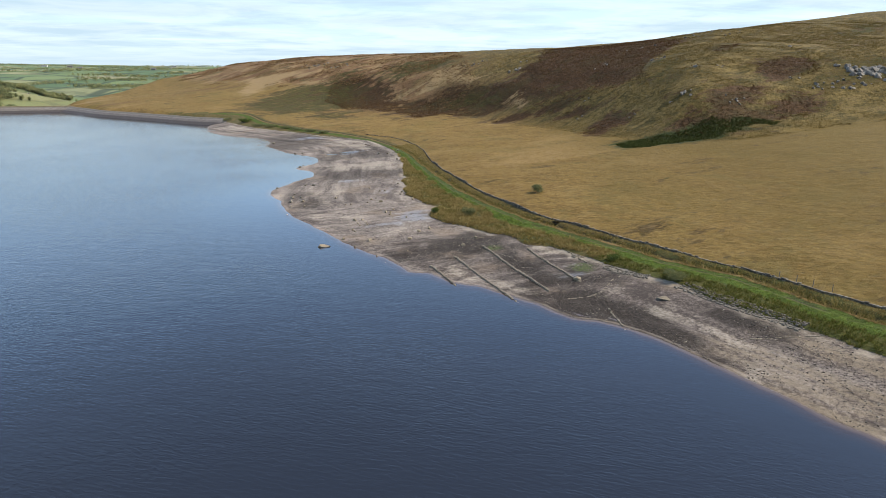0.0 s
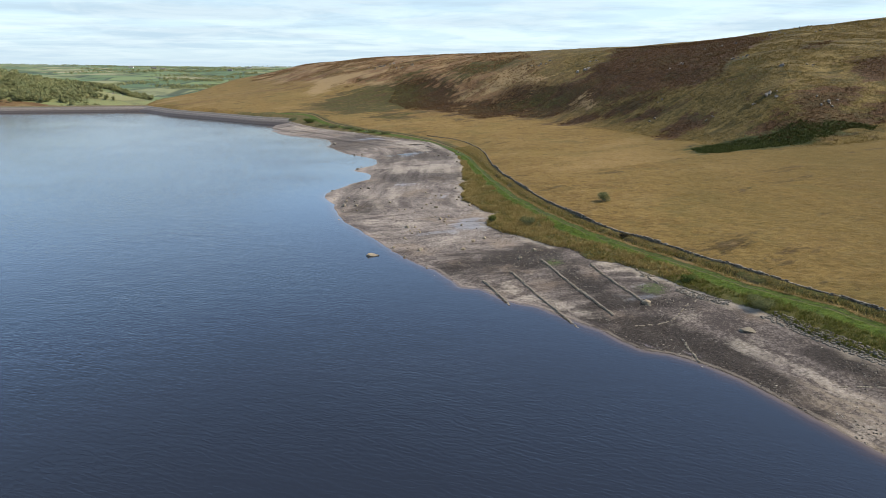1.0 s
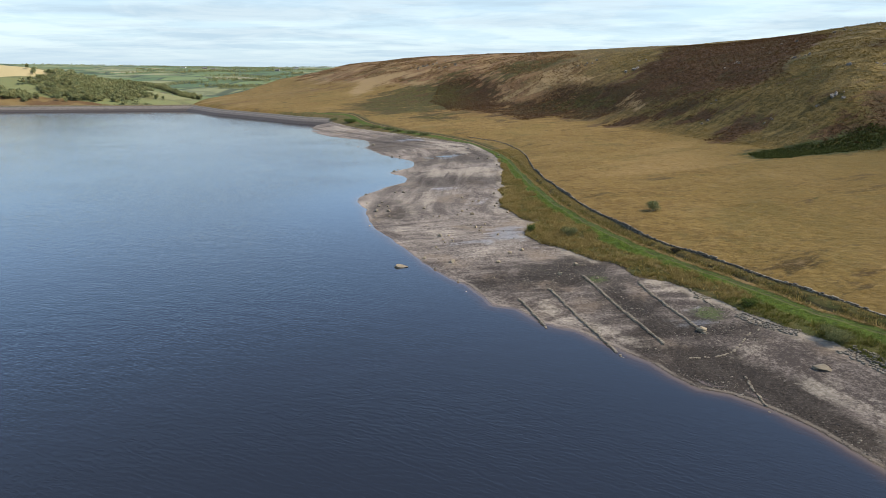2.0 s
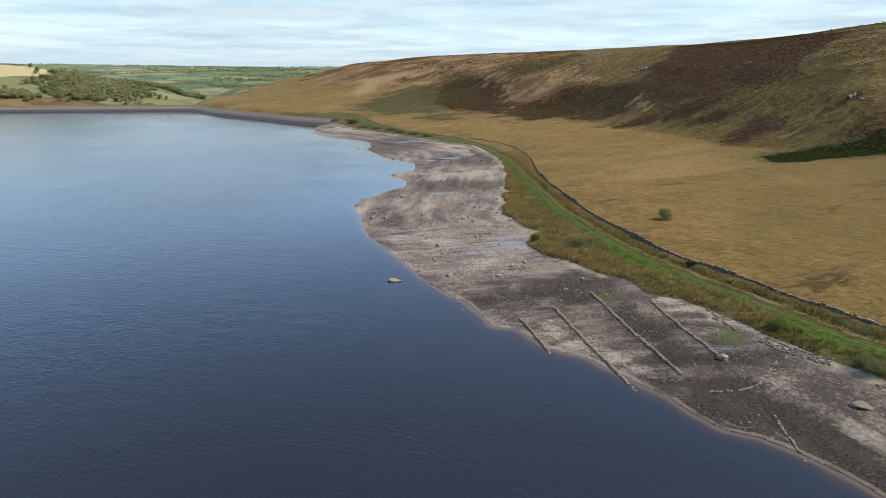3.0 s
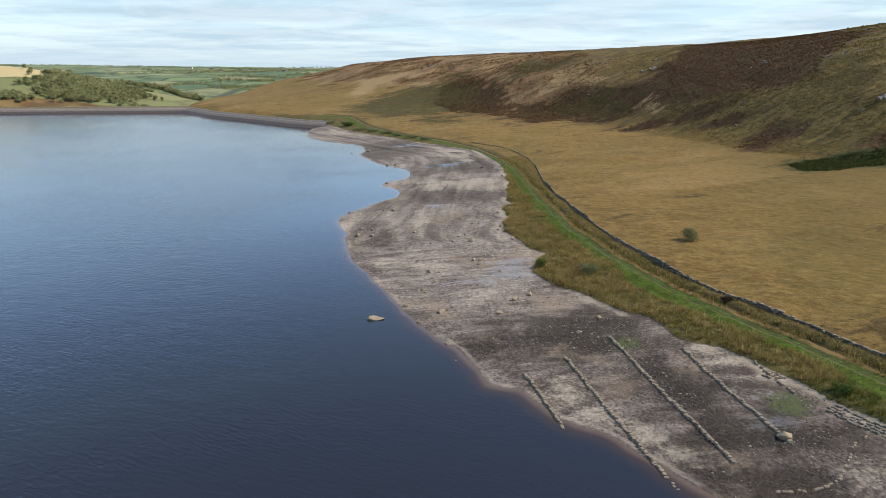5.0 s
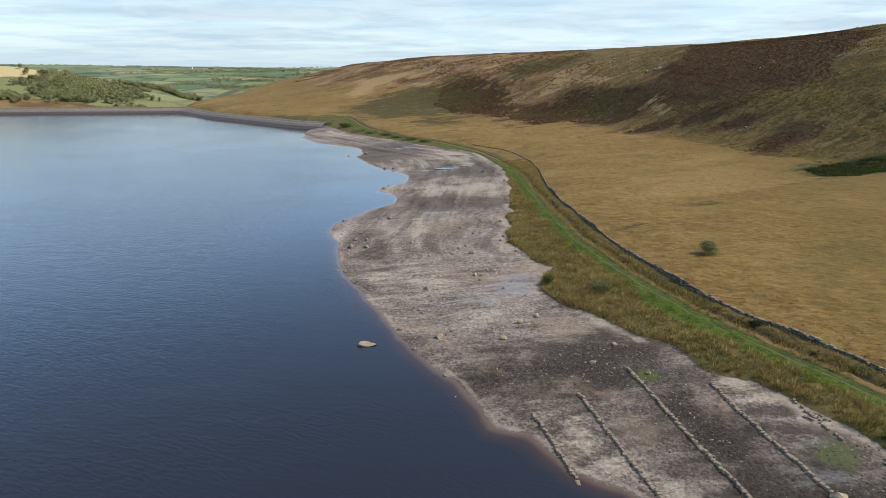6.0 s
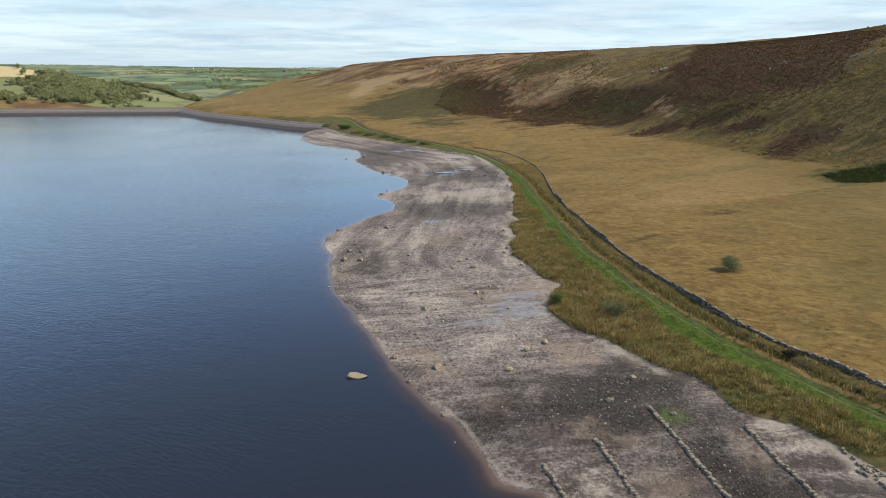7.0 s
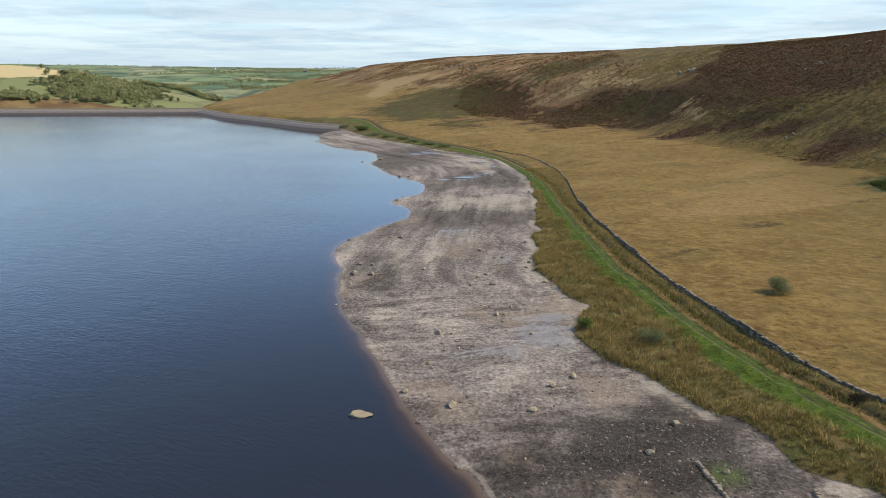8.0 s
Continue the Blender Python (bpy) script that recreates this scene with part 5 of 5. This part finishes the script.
def build_pitching():
    """Stone blocks laid and slipped along the foot of the bank."""
    pick = random.Random(21)
    for label, line, wide, rows in (("sloping apron of pale grey stone blocks below the bank", [(55.2, 99.0), (57.0, 95), (60.0, 88.5), (63.4, 82), (65.6, 78)], 3.2, 7),
                                    ("broken stone paving at the top of the bed", [(45.0, 112), (48.0, 107.8), (51.5, 104.6)], 1.8, 4)):
        p = rounded(line, 0.5)
        away = np.concatenate([[0], np.cumsum(np.hypot(*np.diff(p, axis=0).T))])
        top = tagged(new("stone_apron"), label, "stonework")
        top.location = (p[0][0], p[0][1], at_ground(*p[0]))
        for row in range(rows):
            d = pick.uniform(0, 0.6)
            while d < away[-1]:
                long = pick.uniform(0.3, 0.8)
                x, y = np.interp(d, away, p[:, 0]), np.interp(d, away, p[:, 1])
                x2, y2 = np.interp(d + 0.4, away, p[:, 0]), np.interp(d + 0.4, away, p[:, 1])
                turn = math.atan2(y2 - y, x2 - x)
                o = wide * (row / (rows - 1) - 0.62) + pick.uniform(-0.14, 0.14)
                x, y = x - math.sin(turn) * -o, y + math.cos(turn) * -o
                if pick.random() < 0.9:
                    ob = part("stone", pick.choice(BLOCKS), BLOCK, top)
                    ob.matrix_basis = Matrix.Translation((x - top.location.x, y - top.location.y, at_ground(x, y) - top.location.z)) @ pose(
                        0, 0, 0, pick.uniform(-14, 14), pick.uniform(-14, 14), math.degrees(turn) + pick.uniform(-40, 40)) @ Matrix.Diagonal((long, pick.uniform(0.3, 0.55), pick.uniform(0.14, 0.30), 1))
                d += long * 1.02


def build_crags():
    """Gritstone outcrops and fallen blocks on the hillside."""
    pick = random.Random(33)
    shapes = [boulder_mesh("crag", 300 + k, (1, pick.uniform(0.6, 0.85), pick.uniform(0.5, 0.9)), 2, 0.7, 0.5) for k in range(8)]
    for me in shapes:
        me.materials.append(CRAG)
    for x, y, count, wide, big, said in CRAGS:
        for _ in range(count):
            a, b = x + pick.gauss(0, wide), y + pick.gauss(0, wide * 0.5)
            size = big * pick.uniform(0.45, 1.0)
            ob = tagged(new("rock", pick.choice(shapes)), said, "rock", "rocks on the hillside")
            ob.matrix_world = pose(a, b, at_ground(a, b) - 0.12 * size, pick.uniform(-12, 12), pick.uniform(-12, 12), pick.uniform(0, 360)) @ Matrix.Scale(size, 4)


CRAGS = [(252, 530, 9, 10, 2.4, "grey block of the rocky edge along the brow"), (272, 521, 9, 10, 2.4, "grey block of the rocky edge along the brow"), (292, 520, 9, 10, 2.4, "grey block of the rocky edge along the brow"), (318, 532, 8, 12, 2.4, "grey block of the rocky edge along the brow"),
         (276, 340, 70, 10, 6.4, "big angular block of a grey boulder field"), (254, 324, 10, 6, 4.0, "grey gritstone block among grass"), (238, 319, 8, 6, 3.4, "grey gritstone block among grass"),
         (224, 331, 3, 2, 3.2, "upright grey block on the slope"), (173, 296, 8, 3.5, 3.0, "pale block of a small rock cluster"), (284, 343, 6, 4, 4.0, "big angular block of a grey boulder field"),
         (150, 307, 9, 4, 3.0, "dark block of a small outcrop"), (176, 345, 2, 1.2, 5.5, "tall pale slab leaning on the slope"), (198, 347, 3, 5, 2.4, "pale block on the slope"),
         (263, 403, 1, 1, 6.5, "broad flat slab high on the hill"), (176, 404, 5, 4, 3.4, "grey block in the heather"), (99, 500, 8, 4, 3.8, "grey block of an outcrop in heather"),
         (118, 372, 2, 1.5, 2.8, "pale boulder in mustard grass"), (-84, 738, 14, 10, 4.6, "weathered block of a long crag"), (-58, 700, 9, 8, 4.0, "weathered block of a long crag"),
         (111, 523, 2, 2, 3.4, "pale block near the brow"), (75, 557, 6, 7, 3.4, "block of a low broken edge"), (151, 431, 5, 6, 2.8, "grey block in the heather"),
         (182, 478, 4, 5, 3.0, "grey block near the brow"), (111, 352, 3, 2, 2.0, "low stone in the grass"), (128, 317, 3, 3, 1.8, "low stone in the grass"), (234, 476, 7, 12, 3.0, "grey block of the rocky edge along the brow"), (259, 490, 7, 12, 3.0, "grey block of the rocky edge along the brow")]


def build_pools():
    pick = random.Random(44)
    for x, y, long, wide, turn in ((-20, 350.5, 11, 3.4, -12), (-12.5, 339, 9, 1.6, -65), (-22, 309, 9, 3, 8), (-14, 317, 8, 2, 20), (-29, 304, 6, 2, 0)):
        bm = bmesh.new()
        ring = [bm.verts.new((math.cos(a) * long * 0.5 * pick.uniform(0.7, 1.1), math.sin(a) * wide * 0.5 * pick.uniform(0.6, 1.15), 0)) for a in np.linspace(0, 2 * math.pi, 22, endpoint=False)]
        bm.faces.new(ring)
        me = bpy.data.meshes.new("pool")
        bm.to_mesh(me)
        bm.free()
        me.materials.append(POOL)
        ob = tagged(new("pool", me), "shallow pool of standing water on dark silt", "pool", "pools on the lake bed")
        m = pose(x, y, 0, 0, 0, turn)
        ob.matrix_world = Matrix.Translation((0, 0, max(at_ground(*(m @ v.co).to_2d()) for v in me.vertices) + 0.02)) @ m


def house(x, y, turn, long, wide, tall, wall_look, label):
    """A farmhouse: walls with gables, a pitched roof with a chimney, windows and a door."""
    top = tagged(new("farmhouse"), label, "house", "farms in the valley")
    top.matrix_world = pose(x, y, at_ground(x, y) - 0.4, 0, 0, turn)
    a, b, h = long / 2, wide / 2, tall + wide * 0.32
    part("wall", mesh_of("wall", [(-a, -b, 0), (a, -b, 0), (a, b, 0), (-a, b, 0), (-a, -b, tall), (a, -b, tall), (a, b, tall), (-a, b, tall), (-a, 0, h), (a, 0, h)],
                         [(0, 1, 5, 4), (2, 3, 7, 6), (1, 2, 6, 9, 5), (3, 0, 4, 8, 7)]), wall_look, top)
    o = 0.4
    roof = part("roof", mesh_of("roof", [(-a - o, -b - o, tall - 0.2), (a + o, -b - o, tall - 0.2), (a + o, 0, h + 0.1), (-a - o, 0, h + 0.1), (-a - o, b + o, tall - 0.2), (a + o, b + o, tall - 0.2),
                                         (-a - o, -b - o, tall - 0.4), (a + o, -b - o, tall - 0.4), (-a - o, b + o, tall - 0.4), (a + o, b + o, tall - 0.4)],
                                [(0, 1, 2, 3), (3, 2, 5, 4), (6, 7, 1, 0), (4, 5, 9, 8)]), SLATE, top)
    points, faces = [], []
    stem(points, faces, Vector((a - 0.8, 0, h - 0.6)), Vector((a - 0.8, 0, h + 1.5)), 0.6, 0.6, 4)
    part("chimney", mesh_of("chimney", points, faces), HOUSE_STONE, roof)
    for k in range(int(long // 3.2)):
        for z in (1.0, 3.4):
            at = -a + 1.6 + k * 3.2
            if z + 1.3 < tall:
                part("window", mesh_of("window", [(at - 0.5, -b - 0.03, z), (at + 0.5, -b - 0.03, z), (at + 0.5, -b - 0.03, z + 1.3), (at - 0.5, -b - 0.03, z + 1.3)], [(0, 1, 2, 3)]), GLASS, top)
    part("door", mesh_of("door", [(-0.5, -b - 0.04, 0.4), (0.5, -b - 0.04, 0.4), (0.5, -b - 0.04, 2.4), (-0.5, -b - 0.04, 2.4)], [(0, 1, 2, 3)]), POST, top)


def build_farms():
    house(-596, 1030, 30, 16, 8, 5.2, HOUSE_STONE, "dark stone farmhouse with a slate roof among trees")
    house(-585, 1056, 20, 13, 8, 5.0, RENDER, "white farmhouse with a slate roof in a pasture")
    house(-572, 1062, 20, 11, 7, 4.2, HOUSE_STONE, "grey stone barn beside a farmhouse")
    for x, y, turn, long, pale in ((-1169, 1629, 10, 16, 1), (-1150, 1642, 40, 14, 0), (-988, 1519, 60, 12, 1), (-1223, 2620, 0, 20, 0), (-1133, 3440, 10, 24, 1), (-1066, 3200, 30, 18, 1), (-1300, 2700, 20, 20, 0), (-900, 2500, 0, 16, 0), (-1500, 2900, 0, 22, 1)):
        house(x, y, turn, long, 9, 5.5, RENDER if pale else HOUSE_STONE, ("pale" if pale else "dark stone") + " farmhouse far across the valley")


def build_turbine():
    x, y = -1560, 1830
    top = tagged(new("wind_turbine"), "slim white wind turbine on the far ridge", "wind turbine")
    top.location = (x, y, at_ground(x, y))
    points, faces = [], []
    stem(points, faces, Vector((0, 0, 0)), Vector((0, 0, 34)), 0.9, 0.5, 8)
    part("tower", mesh_of("tower", points, faces), WHITE, top)
    points, faces = [], []
    stem(points, faces, Vector((-1.4, 1, 34.5)), Vector((1.2, -1.2, 34.5)), 0.7, 0.6, 8)
    part("nacelle", mesh_of("nacelle", points, faces), WHITE, top)
    for k in range(3):
        g = radians(20 + 120 * k)
        points, faces = [], []
        stem(points, faces, Vector((1.2, -1.4, 34.5)), Vector((1.2 + 14 * math.sin(g), -1.4, 34.5 + 14 * math.cos(g))), 0.5, 0.15, 4)
        part("blade", mesh_of("blade", points, faces), WHITE, top)


def build_cairn():
    """A small heap of gathered stones on the bed, and the posts along the field wall."""
    pick = random.Random(61)
    top = tagged(new("stone_heap"), "small heap of gathered stones on the silt", "stones")
    top.location = (41.6, 119.6, at_ground(41.6, 119.6))
    for k in range(34):
        r, g = 1.25 * math.sqrt(pick.random()), pick.uniform(0, 6.28)
        ob = part("stone", pick.choice(STONES), DARK_STONE, top)
        size = pick.uniform(0.22, 0.42)
        ob.matrix_basis = Matrix.Translation((r * math.cos(g) * 1.3, r * math.sin(g), 0.16 * max(0, 1 - r))) @ pose(0, 0, 0, pick.uniform(-20, 20), pick.uniform(-20, 20), pick.uniform(0, 360)) @ Matrix.Diagonal((size, size * 0.8, size * 0.6, 1))
    for d in (0.0, 3.2, 6.1, 9.4):
        x, y = 73.2 + d * 0.48, 96.9 - d * 0.88
        points, faces = [], []
        stem(points, faces, Vector((0, 0, -0.3)), Vector((pick.uniform(-0.05, 0.05), 0, 1.35)), 0.07, 0.06, 6)
        me = mesh_of("fence_post", points, faces)
        me.materials.append(POST)
        tagged(new("fence_post", me), "weathered grey fence post beside the field wall", "post", "posts by the wall").location = (x, y, at_ground(x, y))


WOODS = [((-660, 905), (-600, 915), 14, 110), ((-610, 910), (-530, 900), 14, 150), ((-640, 870), (-560, 880), 16, 150), ((-600, 830), (-530, 860), 16, 130), ((-555, 880), (-535, 880), 8, 30),
         ((-505, 815), (-478, 830), 6, 24), ((-672, 770), (-610, 790), 8, 70), ((-640, 850), (-590, 820), 10, 50), ((-720, 1150), (-640, 1165), 10, 90), ((-650, 1165), (-570, 1160), 10, 90), ((-590, 1010), (-560, 980), 8, 14)]
BELTS = [((-690, 1480), (-480, 1560), 22, 150), ((-900, 1900), (-560, 2050), 20, 120), ((-1500, 2500), (-900, 2650), 22, 120), ((-2000, 3500), (-900, 3800), 30, 220), ((-900, 3800), (-500, 3850), 25, 120), ((-560, 1400), (-440, 1480), 16, 90),
         ((-800, 1700), (-560, 1760), 18, 110), ((-1250, 2000), (-950, 2350), 20, 110), ((-700, 2350), (-450, 2500), 18, 90), ((-1100, 2900), (-600, 3000), 20, 120), ((-620, 1900), (-420, 1960), 14, 70),
         ((-980, 1500), (-760, 1600), 16, 80), ((-1500, 3200), (-1100, 3250), 20, 90), ((-2600, 3300), (-2000, 3500), 30, 120), ((-760, 2100), (-740, 2330), 8, 40), ((-940, 2150), (-900, 2450), 8, 40), ((-560, 2600), (-540, 2900), 8, 40)]

build_ground()
build_dam()
build_embankment()
build_verge()
build_field_wall()
build_bushes()
build_woods()
build_farms()
build_turbine()
build_crags()
build_boulders()
build_pools()
build_gravel()
build_cairn()
build_rows()
build_line()
build_pitching()
